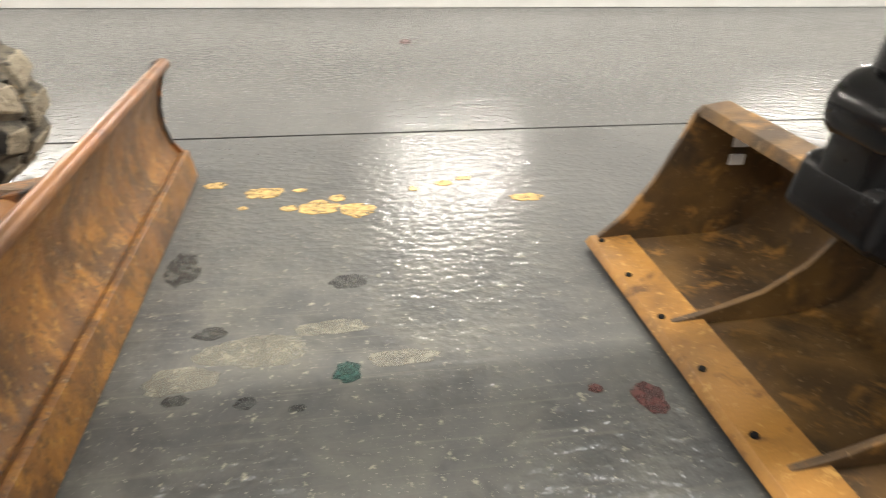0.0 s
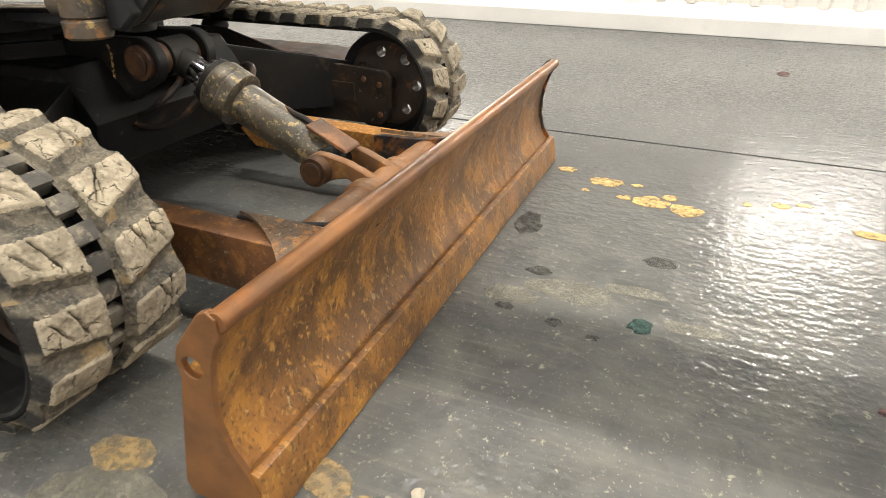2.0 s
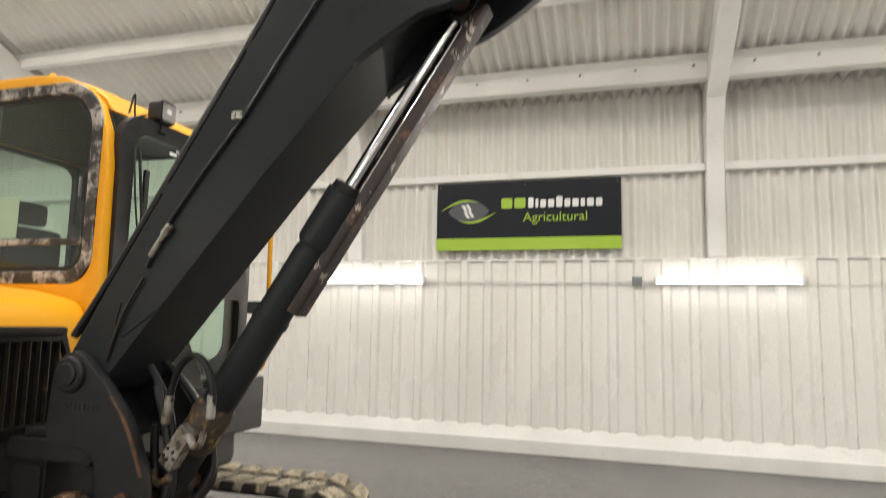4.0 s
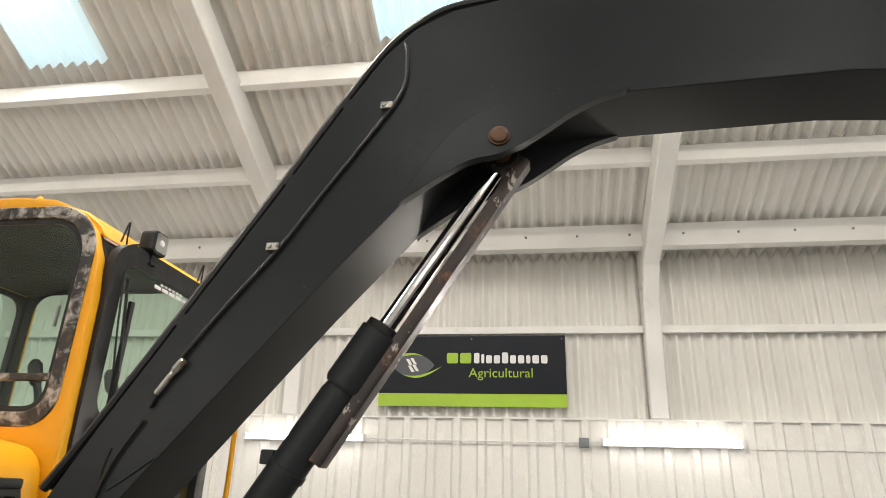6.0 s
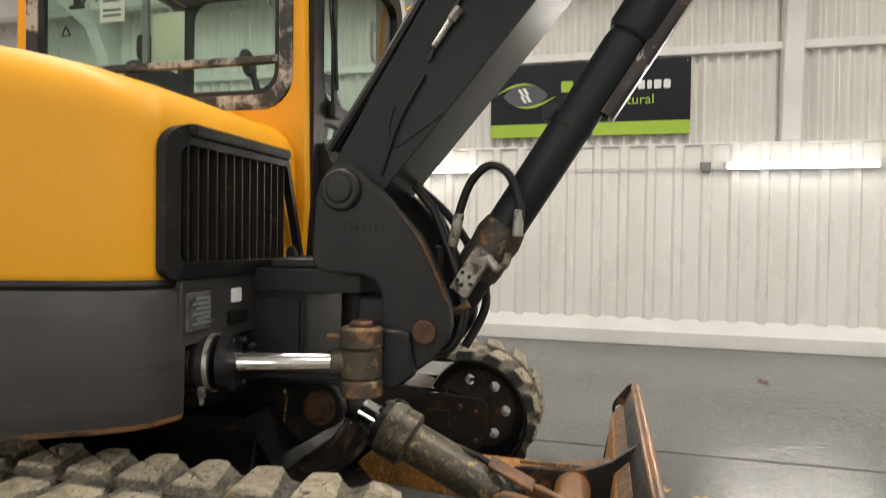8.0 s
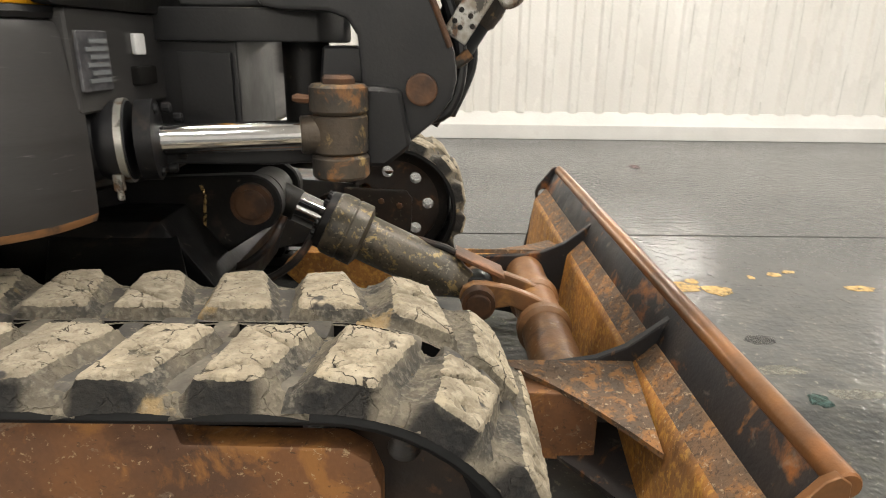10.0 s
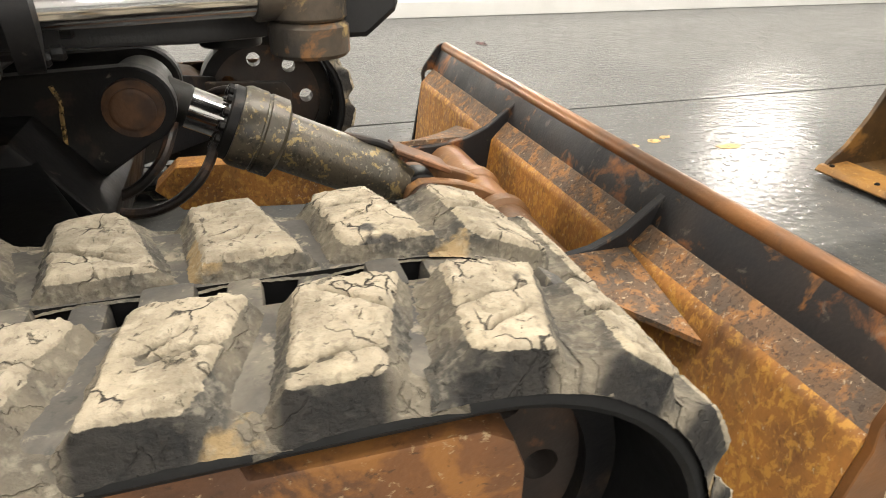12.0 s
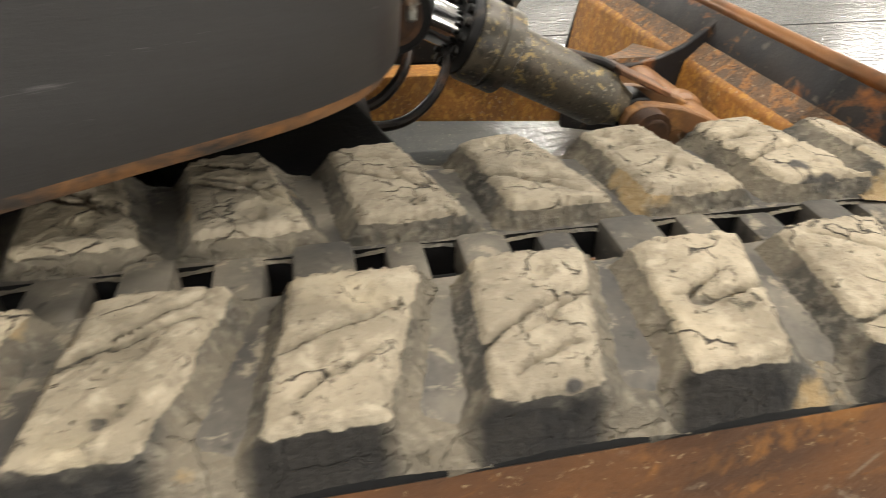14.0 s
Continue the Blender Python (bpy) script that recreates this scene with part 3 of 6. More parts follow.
def wavy_sheet(x0, x1, z0, z1, y, sign=1):
    n = max(8, round((x1 - x0) / 0.146 * 10))
    bm = grid(n, 1, lambda u, v: (x0 + (x1 - x0) * u, y - sign * 0.033 * math.sin(2 * math.pi * (x0 + (x1 - x0) * u) / 0.146), z0 + (z1 - z0) * v))
    return thick(bm, 0.006)


floor_ob = thing("floor", "grey painted concrete floor, glossy, dusty and stained", "floor", kind="structure",
                 bm=joined(box(ROOM_X0, ROOM_X1, SOUTH_Y, 4.76, -0.2, 0.0, 0.002), box(ROOM_X0, ROOM_X1, 4.78, WALL_Y + 0.3, -0.2, 0.0, 0.002)), mats=(M_FLOOR,))
part("joint_filler", box(ROOM_X0, ROOM_X1, 4.76, 4.78, -0.2, -0.012, 0), M_DARK, floor_ob, "dark open floor joint")

wall_north = thing("wall_north", "white painted shed wall with ribbed steel below and corrugated sheets above", "wall", kind="structure",
                   bm=box(ROOM_X0, ROOM_X1, WALL_Y + 0.14, WALL_Y + 0.36, 0, 4.75, 0), mats=(M_PAINT,))
plinth = plate([(WALL_Y + 0.06, 0.0), (WALL_Y - 0.12, 0.0), (WALL_Y - 0.125, 0.16), (WALL_Y - 0.1, 0.185), (WALL_Y - 0.02, 0.3), (WALL_Y + 0.06, 0.31)], ROOM_X0, ROOM_X1, axis="x", bev=0.012, seg=2)
for v in plinth.verts:
    v.co.y += 0.008 * noise.noise(v.co * 1.3)
part("plinth", plinth, M_PAINT, wall_north, "white painted concrete kerb at the wall's foot")
part("ledge", box(ROOM_X0, ROOM_X1, WALL_Y - 0.05, WALL_Y + 0.14, 2.29, 2.31, 0.004), M_PAINT, wall_north)
x = ROOM_X0
k = 0
while x < ROOM_X1:
    x1 = min(x + 0.9, ROOM_X1)
    part("sheet", ribbed_sheet(x, x1 + 0.03, 0.29, 2.04, WALL_Y - 0.002 * (k % 2)), M_WALL_LO, wall_north)
    part("sheet", ribbed_sheet(x, x1 + 0.03, 2.0, 2.295, WALL_Y - 0.012 - 0.002 * (k % 2)), M_WALL_LO, wall_north)
    x, k = x1, k + 1
x, k = ROOM_X0, 0
while x < ROOM_X1:
    x1 = min(x + 1.022, ROOM_X1)
    part("corrugated_sheet", wavy_sheet(x, x1 + 0.05, 2.3, 3.42, WALL_Y + 0.1 - 0.007 * (k % 2)), M_WALL_UP, wall_north)
    part("corrugated_sheet", wavy_sheet(x, x1 + 0.05, 3.33, 4.7, WALL_Y + 0.088 - 0.007 * (k % 2)), M_WALL_UP, wall_north)
    x, k = x1, k + 1

wall_south = thing("wall_south", "white painted shed wall behind the machine", "wall", kind="structure",
                   bm=box(ROOM_X0, ROOM_X1, SOUTH_Y - 0.3, SOUTH_Y, 0, 4.6, 0), mats=(M_PAINT,))
gable = [(SOUTH_Y, 0), (WALL_Y + 0.3, 0), (WALL_Y + 0.3, roof_z(WALL_Y + 0.3) + 0.1), (RIDGE_Y, roof_z(RIDGE_Y) + 0.1), (SOUTH_Y, roof_z(SOUTH_Y) + 0.1)]
thing("wall_west", "white painted gable wall", "wall", plate(gable, ROOM_X0 - 0.3, ROOM_X0, axis="x", bev=0), (M_PAINT,), kind="structure")
thing("wall_east", "white painted gable wall", "wall", plate(gable, ROOM_X1, ROOM_X1 + 0.3, axis="x", bev=0), (M_PAINT,), kind="structure")

# the roof: corrugated sheets with openings for translucent ones
ROOF_X0, SHEET_W = -10.88, 0.99
SKYLIGHTS = (-5.93, -1.97, 1.99, 5.95)


def roof_strip(x0, x1, ya, yb, lift):
    n = max(6, round((x1 - x0) / 0.146 * 8))
    return grid(n, 1, lambda u, v: (x0 + (x1 - x0) * u, ya + (yb - ya) * v,
                                    roof_z(ya + (yb - ya) * v) + lift + 0.035 * math.sin(2 * math.pi * (x0 + (x1 - x0) * u) / 0.146)))


roof = None
ROWS_Y = [(8.95, 7.18), (7.3, 5.9), (6.02, 4.3), (4.4, 2.7), (2.8, RIDGE_Y)]
for side in (0, 1):
    for r, (ya, yb) in enumerate(ROWS_Y):
        if side:
            ya, yb = 2 * RIDGE_Y - ya, 2 * RIDGE_Y - yb
        x, k = ROOF_X0, 0
        while x < ROOM_X1:
            x1 = x + SHEET_W
            hole = r == 2 and any(abs(x - a) < 0.1 for a in SKYLIGHTS)
            if not hole:
                s = roof_strip(x, x1 + 0.05, ya, yb, 0.012 * r + 0.007 * (k % 2))
                roof = s if roof is None else joined(roof, s)
            x, k = x1, k + 1
thing("ceiling", "white painted corrugated fibre cement roof seen from below", "ceiling", thick(roof, 0.007), (M_WALL_UP,), kind="structure")
for side in (0, 1):
    for x in SKYLIGHTS:
        ya, yb = (6.02, 4.3) if not side else (2 * RIDGE_Y - 6.02, 2 * RIDGE_Y - 4.3)
        thing("skylight", "translucent corrugated roof sheet glowing with daylight", "skylight", roof_strip(x - 0.02, x + 1.03, ya, yb, 0.03), (M_SKYLIGHT,),
              group="skylights in the roof", kind="structure")
        yc, sgn = (ya + yb) / 2, (1 if not side else -1)
        m = Matrix.Translation((x + 0.5, yc, roof_z(yc) - 0.06)) @ Matrix.Rotation(-math.atan(0.46) * sgn, 4, "X")
        area_lamp("daylight", m, 0.9, 1.6, SKYLIGHT_W, (1.0, 0.97, 0.92))

# purlins, eaves beam, wall rail, frames
for y in (7.24, 6.12, 5.0, 3.88, 2.76, 1.64):
    for yy in (y, 2 * RIDGE_Y - y):
        zz = roof_z(yy)
        sg = 1 if yy > RIDGE_Y else -1
        thing("purlin", "white painted concrete purlin under the roof sheets", "purlin",
              plate([(yy - 0.055, zz - 0.2), (yy + 0.055, zz - 0.2), (yy + 0.055, zz - 0.03 - sg * 0.025), (yy - 0.055, zz - 0.03 + sg * 0.025)], ROOM_X0, ROOM_X1, axis="x", bev=0.006),
              (M_PAINT,), group="purlins", kind="structure")
thing("eaves_beam", "white painted eaves beam with bolt heads", "beam", box(ROOM_X0, ROOM_X1, 8.2, 8.36, 4.27, 4.56, 0.008), (M_PAINT,), kind="structure")
thing("wall_rail", "white painted sheeting rail on the upper wall", "rail", box(ROOM_X0, ROOM_X1, WALL_Y - 0.01, WALL_Y + 0.055, 3.33, 3.42, 0.006), (M_PAINT,), kind="structure")
k = 0
while -8.0 + k * 0.62 < 9.5:
    bx = -8.0 + k * 0.62
    thing("bolt", "painted bolt head on the eaves beam", "bolt", turned((bx, 8.2, 4.42), (bx, 8.17, 4.42), [(0, 0.016), (0.012, 0.016), (0.022, 0.008)], 8), (M_STEEL,), group="bolts of the eaves beam", kind="structure")
    k += 1


def portal(xc):
    w = 0.1
    for s in (1, -1):
        pts = [(8.8, 2.312), (8.63, 2.312), (8.6, 3.1), (8.5, 3.75), (8.3, 4.08)]
        y = 7.7
        while y > RIDGE_Y:
            pts.append((y, roof_z(y) - 0.53 + 0.02 * min(1, (y - RIDGE_Y) / 4)))
            y -= 0.8
        pts += [(RIDGE_Y, roof_z(RIDGE_Y) - 0.5), (RIDGE_Y, roof_z(RIDGE_Y) - 0.2), (8.4, roof_z(8.4) - 0.14), (8.8, 4.3)]
        if s < 0:
            pts = [(2 * RIDGE_Y - a, b) for a, b in pts]
        ob = thing("portal_frame", "white painted concrete portal leg and rafter", "portal frame", plate(pts, xc - w, xc + w, axis="x", bev=0.012), (M_PAINT,), group="portal frames", kind="structure")
        if s > 0:
            part("splice_plate", box(xc - w - 0.012, xc + w + 0.012, 8.46, 8.7, 3.86, 3.95, 0.005), M_PAINT, ob)


for xc in (-8.05, -3.55, 0.92, 5.4, 9.9):
    portal(xc)


def tube_light(xc, y, z, face, watts):
    """A pair of lit tubes on the wall; face: -1 looks to -y."""
    e = thing("strip_light", "lit white fluorescent strip light on the ribbed wall", "strip light", at=(xc, y, z), group="strip lights")
    part("batten", box(xc - 0.76, xc + 0.76, min(y, y + face * 0.05), max(y, y + face * 0.05), z - 0.035, z + 0.035, 0.004), M_PRINT, e)
    for dz in (-0.018, 0.022):
        part("tube", rod((xc - 0.745, y + face * 0.075, z + dz), (xc + 0.745, y + face * 0.075, z + dz), 0.014, 10), M_TUBE, e)
    for sx in (-0.75, 0.75):
        part("end_cap", box(xc + sx - 0.012, xc + sx + 0.012, min(y, y + face * 0.1), max(y, y + face * 0.1), z - 0.04, z + 0.045, 0.003), M_PRINT, e)
    m = Matrix.Translation((xc, y + face * 0.11, z)) @ Matrix.Rotation(radians(90 if face > 0 else -90), 4, "X")
    area_lamp("strip_glow", m, 1.48, 0.06, watts, (1.0, 0.93, 0.83))


for xc in (-7.45, -3.3, 1.0, 5.2):
    tube_light(xc, WALL_Y - 0.045, 2.04, -1, TUBE_W)
for xc in (-7.0, -2.6, 1.8, 6.2):
    tube_light(xc, SOUTH_Y + 0.01, 2.7, 1, SOUTH_W)



def hung_light(xc, y, z, watts):
    """A pair of lit tubes that hangs under a purlin and shines down."""
    e = thing("strip_light", "lit white fluorescent strip light hung under a purlin", "strip light", at=(xc, y, z), group="strip lights under the roof")
    part("batten", box(xc - 0.76, xc + 0.76, y - 0.05, y + 0.05, z, z + 0.06, 0.004), M_PRINT, e)
    for dy in (-0.025, 0.025):
        part("tube", rod((xc - 0.745, y + dy, z - 0.02), (xc + 0.745, y + dy, z - 0.02), 0.014, 10), M_TUBE, e)
    for sx in (-0.6, 0.6):
        part("hanger", rod((xc + sx, y, z + 0.05), (xc + sx, y, roof_z(y) - 0.19), 0.006, 8, 0.001), M_PRINT, e)
    area_lamp("strip_glow", Matrix.Translation((xc, y, z - 0.05)), 1.48, 0.1, watts, (1.0, 0.93, 0.83))


for xc in (-7.4, -3.0, 1.4, 5.8):
    hung_light(xc, 2.76, 6.6, RIDGE_W)

box_e = thing("junction_box", "small grey junction box on the wall", "junction box", box(-0.01, 0.1, WALL_Y - 0.1, WALL_Y - 0.046, 1.98, 2.09, 0.006), (M_PLASTIC,))
thing("cable", "thin white cable along the wall between the lights", "cable", swept([(-2.5, WALL_Y - 0.055, 2.045), (-1.2, WALL_Y - 0.055, 2.035), (0.0, WALL_Y - 0.055, 2.04), (0.24, WALL_Y - 0.055, 2.045)], 0.006, 6), (M_PRINT,))

# the sign
sign = thing("company_sign", "black company sign with lime green band and leaf emblem", "sign", at=(-1.27, WALL_Y - 0.05, 2.43))
SX0, SX1, SZ0, SZ1, SY = -2.42, -0.12, 2.43, 3.3, WALL_Y - 0.012
part("panel", box(SX0, SX1, SY - 0.008, SY, SZ0, SZ1, 0.001), M_SIGN, sign)
part("green_band", box(SX0, SX1, SY - 0.0125, SY - 0.009, SZ0, SZ0 + 0.155, 0), M_LIME, sign, "lime green band")


def lens_shape(cx, cz, w, h, n=14, skew=0.0):
    top = [(cx - w + 2 * w * i / n, cz + h * math.sin(math.pi * i / n) ** 0.8 + skew * (i / n - 0.5)) for i in range(n + 1)]
    bot = [(cx + w - 2 * w * i / n, cz - h * math.sin(math.pi * i / n) ** 0.8 - skew * (i / n - 0.5)) for i in range(1, n)]
    return top + bot


ecx, ecz = -2.0, 2.93
part("emblem", plate(lens_shape(ecx, ecz, 0.27, 0.15), SY - 0.0125, SY - 0.009, bev=0), M_SLATE, sign, "slate grey leaf emblem")
for s in (1, -1):
    arc = [(ecx + s * (-0.37 + 0.5 * i / 12), ecz + s * (0.0 + 0.155 * math.sin(math.pi * min(1, i / 12 * 0.72 + 0.02)))) for i in range(13)]
    arc2 = [(a + s * 0.0, b - s * 0.03 * math.sin(math.pi * i / 12)) for i, (a, b) in enumerate(arc)][::-1]
    part("emblem_arc", plate(arc + arc2[1:-1], SY - 0.016, SY - 0.013, bev=0), M_LIME, sign, "lime green arc")
for dx, dz in ((-0.045, 0.035), (0.01, 0.045), (-0.015, -0.05), (0.04, -0.04)):
    part("emblem_bar", plate([(ecx + dx - 0.05, ecz + dz + 0.045), (ecx + dx - 0.01, ecz + dz + 0.045), (ecx + dx + 0.04, ecz + dz - 0.035), (ecx + dx, ecz + dz - 0.035)], SY - 0.02, SY - 0.017, bev=0), M_PRINT, sign)
# the firm's name as plain bars
for i in range(2):
    part("name_bar", plate(rounded(-1.575 + i * 0.165, -1.435 + i * 0.165, 2.955, 3.085, 0.02, 2), SY - 0.0125, SY - 0.009, bev=0), M_LIME, sign)
lx = -1.235
for w, h in ((0.09, 0.13), (0.06, 0.115), (0.095, 0.1), (0.1, 0.1), (0.1, 0.135), (0.095, 0.1), (0.1, 0.1), (0.075, 0.1), (0.105, 0.1), (0.1, 0.1)):
    part("name_bar", plate(rounded(lx, lx + w - 0.024, 2.955, 2.955 + h, 0.018, 2), SY - 0.0125, SY - 0.009, bev=0), M_PRINT, sign)
    lx += w


def lettering(name, text, size, m, material, parent, width=0.0):
    c = bpy.data.curves.new(name, "FONT")
    c.body, c.size, c.extrude = text, size, 0.0012
    tmp = new("tmp_text", c)
    me = bpy.data.meshes.new_from_object(tmp.evaluated_get(bpy.context.evaluated_depsgraph_get()))
    bpy.data.objects.remove(tmp)
    xs = [v.co.x for v in me.vertices]
    if width and xs:
        s = width / (max(xs) - min(xs))
        for v in me.vertices:
            v.co.x = (v.co.x - min(xs)) * s
    me.transform(m)
    me.materials.clear()
    me.materials.append(material)
    ob = new(name, me)
    ob.parent = parent
    ob.matrix_parent_inverse = Matrix.Translation(-Vector(parent.location))
    return ob


lettering("lettering", "Agricultural", 0.16, Matrix.Translation((-1.3, SY - 0.0115, 2.785)) @ Matrix.Rotation(radians(90), 4, "X"), M_LIME, sign, 0.78)
for sx in (SX0 + 0.04, (SX0 + SX1) / 2, SX1 - 0.04):
    part("screw", turned((sx, SY - 0.008, SZ1 - 0.04), (sx, SY - 0.014, SZ1 - 0.04), [(0, 0.009), (0.005, 0.006)], 8), M_STEEL, sign)


# floor stains: thin, irregular films that lie on the floor
def stain(name, label, cx, cy, rx, ry, material, seed, turn=0.0, lift=0.004):
    rnd = random.Random(seed)
    n = 26
    c, s = math.cos(turn), math.sin(turn)
    pts = []
    for i in range(n):
        a = 2 * math.pi * i / n
        k = 1 + 0.3 * noise.noise(Vector((math.cos(a) * 1.4 + seed * 7.1, math.sin(a) * 1.4, seed))) + rnd.uniform(-0.1, 0.1)
        px, py = rx * k * math.cos(a), ry * k * math.sin(a)
        pts.append((cx + px * c - py * s, cy + px * s + py * c))
    thing(name, label, "stain", plate(pts, 0.0002, lift, axis="z", bev=0.0015), (material,), group="floor stains")


for i, (sx, sy, rx, ry) in enumerate(((-0.55, 4.11, 0.085, 0.03), (-0.34, 3.95, 0.09, 0.036), (-0.2, 3.92, 0.07, 0.036), (0.47, 3.96, 0.07, 0.022), (-0.75, 4.2, 0.05, 0.02), (-0.27, 4.03, 0.035, 0.02),
                                      (-0.45, 3.96, 0.035, 0.016), (0.16, 4.13, 0.035, 0.018), (0.25, 4.17, 0.035, 0.014), (0.03, 4.09, 0.02, 0.014), (-0.42, 4.12, 0.03, 0.01), (0.3, 6.9, 0.05, 0.06), (-0.62, 3.98, 0.02, 0.01))):
    stain("mud_stain", "dried yellow mud trodden onto the floor", sx, sy, rx * 0.9, ry * 1.6, M_SPOT_Y if i != 11 else M_SPOT_R, 3 + i, lift=0.003)
for i, (sx, sy, rx, ry) in enumerate(((-0.8, 2.17, 0.05, 0.045), (-0.66, 2.14, 0.04, 0.035), (-1.25, 2.06, 0.06, 0.05), (-0.9, 1.98, 0.05, 0.03))):
    stain("mud_stain", "dried yellow mud trodden onto the floor", sx, sy, rx * 1.3, ry, M_SPOT_S, 91 + i, lift=0.003)
clod = turned((-0.601, 2.208, 0.0), (-0.601, 2.208, 0.02), [(0, 0.012), (0.005, 0.016), (0.012, 0.013), (0.02, 0.004)], 9)
for v in clod.verts:
    v.co += Vector((1, 1, 0)) * 0.004 * noise.noise(v.co * 120)
thing("mud_clod", "small clod of dried yellow mud on the floor", "clod", clod, (M_MUD,))
stain("paint_spill", "small dark green paint spill on the floor", -0.26, 3.01, 0.036, 0.04, M_SPOT_G, 31)
stain("paint_spill", "red brown spill on the floor", 0.45, 2.82, 0.036, 0.055, M_SPOT_R, 33)
stain("paint_spill", "small red brown spill on the floor", 0.33, 2.87, 0.018, 0.016, M_SPOT_R, 34)
for i, (sx, sy, rx, ry) in enumerate(((-0.24, 3.43, 0.06, 0.04), (-0.76, 3.56, 0.05, 0.1), (-0.62, 3.21, 0.045, 0.03), (-0.5, 2.93, 0.025, 0.02), (-0.66, 2.96, 0.03, 0.02), (-0.38, 2.9, 0.02, 0.012))):
    stain("oil_stain", "dark oily stain on the floor", sx, sy, rx, ry, M_SPOT_D, 51 + i, lift=0.0015)
# the last three also lighten the dusty floor where light falls beside the track
for i, (sx, sy, rx, ry) in enumerate(((-0.5, 3.12, 0.14, 0.07), (-0.66, 3.03, 0.09, 0.05), (-0.3, 3.2, 0.1, 0.035), (-0.12, 3.05, 0.09, 0.03), (-1.15, 1.9, 0.2, 0.12), (-1.5, 1.7, 0.22, 0.12), (-0.75, 1.95, 0.16, 0.09))):
    stain("worn_patch", "pale patch of worn, dusty floor, near the track also painted-in light", sx, sy, rx, ry, M_SPOT_P, 71 + i, lift=0.001 + 0.0002 * i)


# ---- the excavator ----
EX = thing("excavator", "worn yellow and charcoal tracked excavator with rusty dozer blade", "excavator", at=(-2.75, 3.165, 0))
MID_Y = 3.165

# tracks
TR_F, TR_R, TR_Z, TR_BELT = -1.645, -3.75, 0.335, 0.297
LOOP = 2 * (TR_F - TR_R) + 2 * math.pi * TR_BELT
LUGS = 44


def on_loop(s, lift=0.0):
    """Place (x, z), and the direction ahead (x, z), at s metres round the belt; s = 0 over the rear wheel, going forward on top."""
    s %= LOOP
    run, half = TR_F - TR_R, math.pi * TR_BELT
    r = TR_BELT + lift
    if s < run:
        return (TR_R + s, TR_Z + r), (1.0, 0.0)
    if s < run + half:
        a = (s - run) / TR_BELT
        return (TR_F + r * math.sin(a), TR_Z + r * math.cos(a)), (math.cos(a), -math.sin(a))
    if s < 2 * run + half:
        return (TR_F - (s - run - half), TR_Z - r), (-1.0, 0.0)
    a = (s - 2 * run - half) / TR_BELT
    return (TR_R - r * math.sin(a), TR_Z - r * math.cos(a)), (-math.cos(a), math.sin(a))


def belt_band(yc, v0, v1, v_out):
    """One half of the belt, between v0 and v1 from its middle, with its free edge at v_out rounded."""
    n = 160
    s_ = 1 if v1 > v0 else -1
    section = [(v0, -0.002), (v1 - s_ * 0.03, -0.001), (v1 - s_ * 0.006, -0.012), (v1 + s_ * 0.003, -0.022), (v1 + s_ * 0.006, -0.032), (v1 + s_ * 0.002, -0.039), (v1 - s_ * 0.015, -0.04), (v1 - s_ * 0.03, -0.04), (v0, -0.04)]
    m = len(section)
    verts = []
    for i in range(n):
        for v, w in section:
            (px, pz), _ = on_loop(LOOP * i / n, w)
            verts.append((px, yc + v, pz))
    faces = [(i * m + k, ((i + 1) % n) * m + k, ((i + 1) % n) * m + (k + 1) % m, i * m + (k + 1) % m) for i in range(n) for k in range(m)]
    bm = quads(verts, faces)
    for q, f in enumerate(bm.faces):
        f.material_index = 1 if 2 <= q % m <= 8 else 0
    bmesh.ops.recalc_face_normals(bm, faces=bm.faces)
    return bm


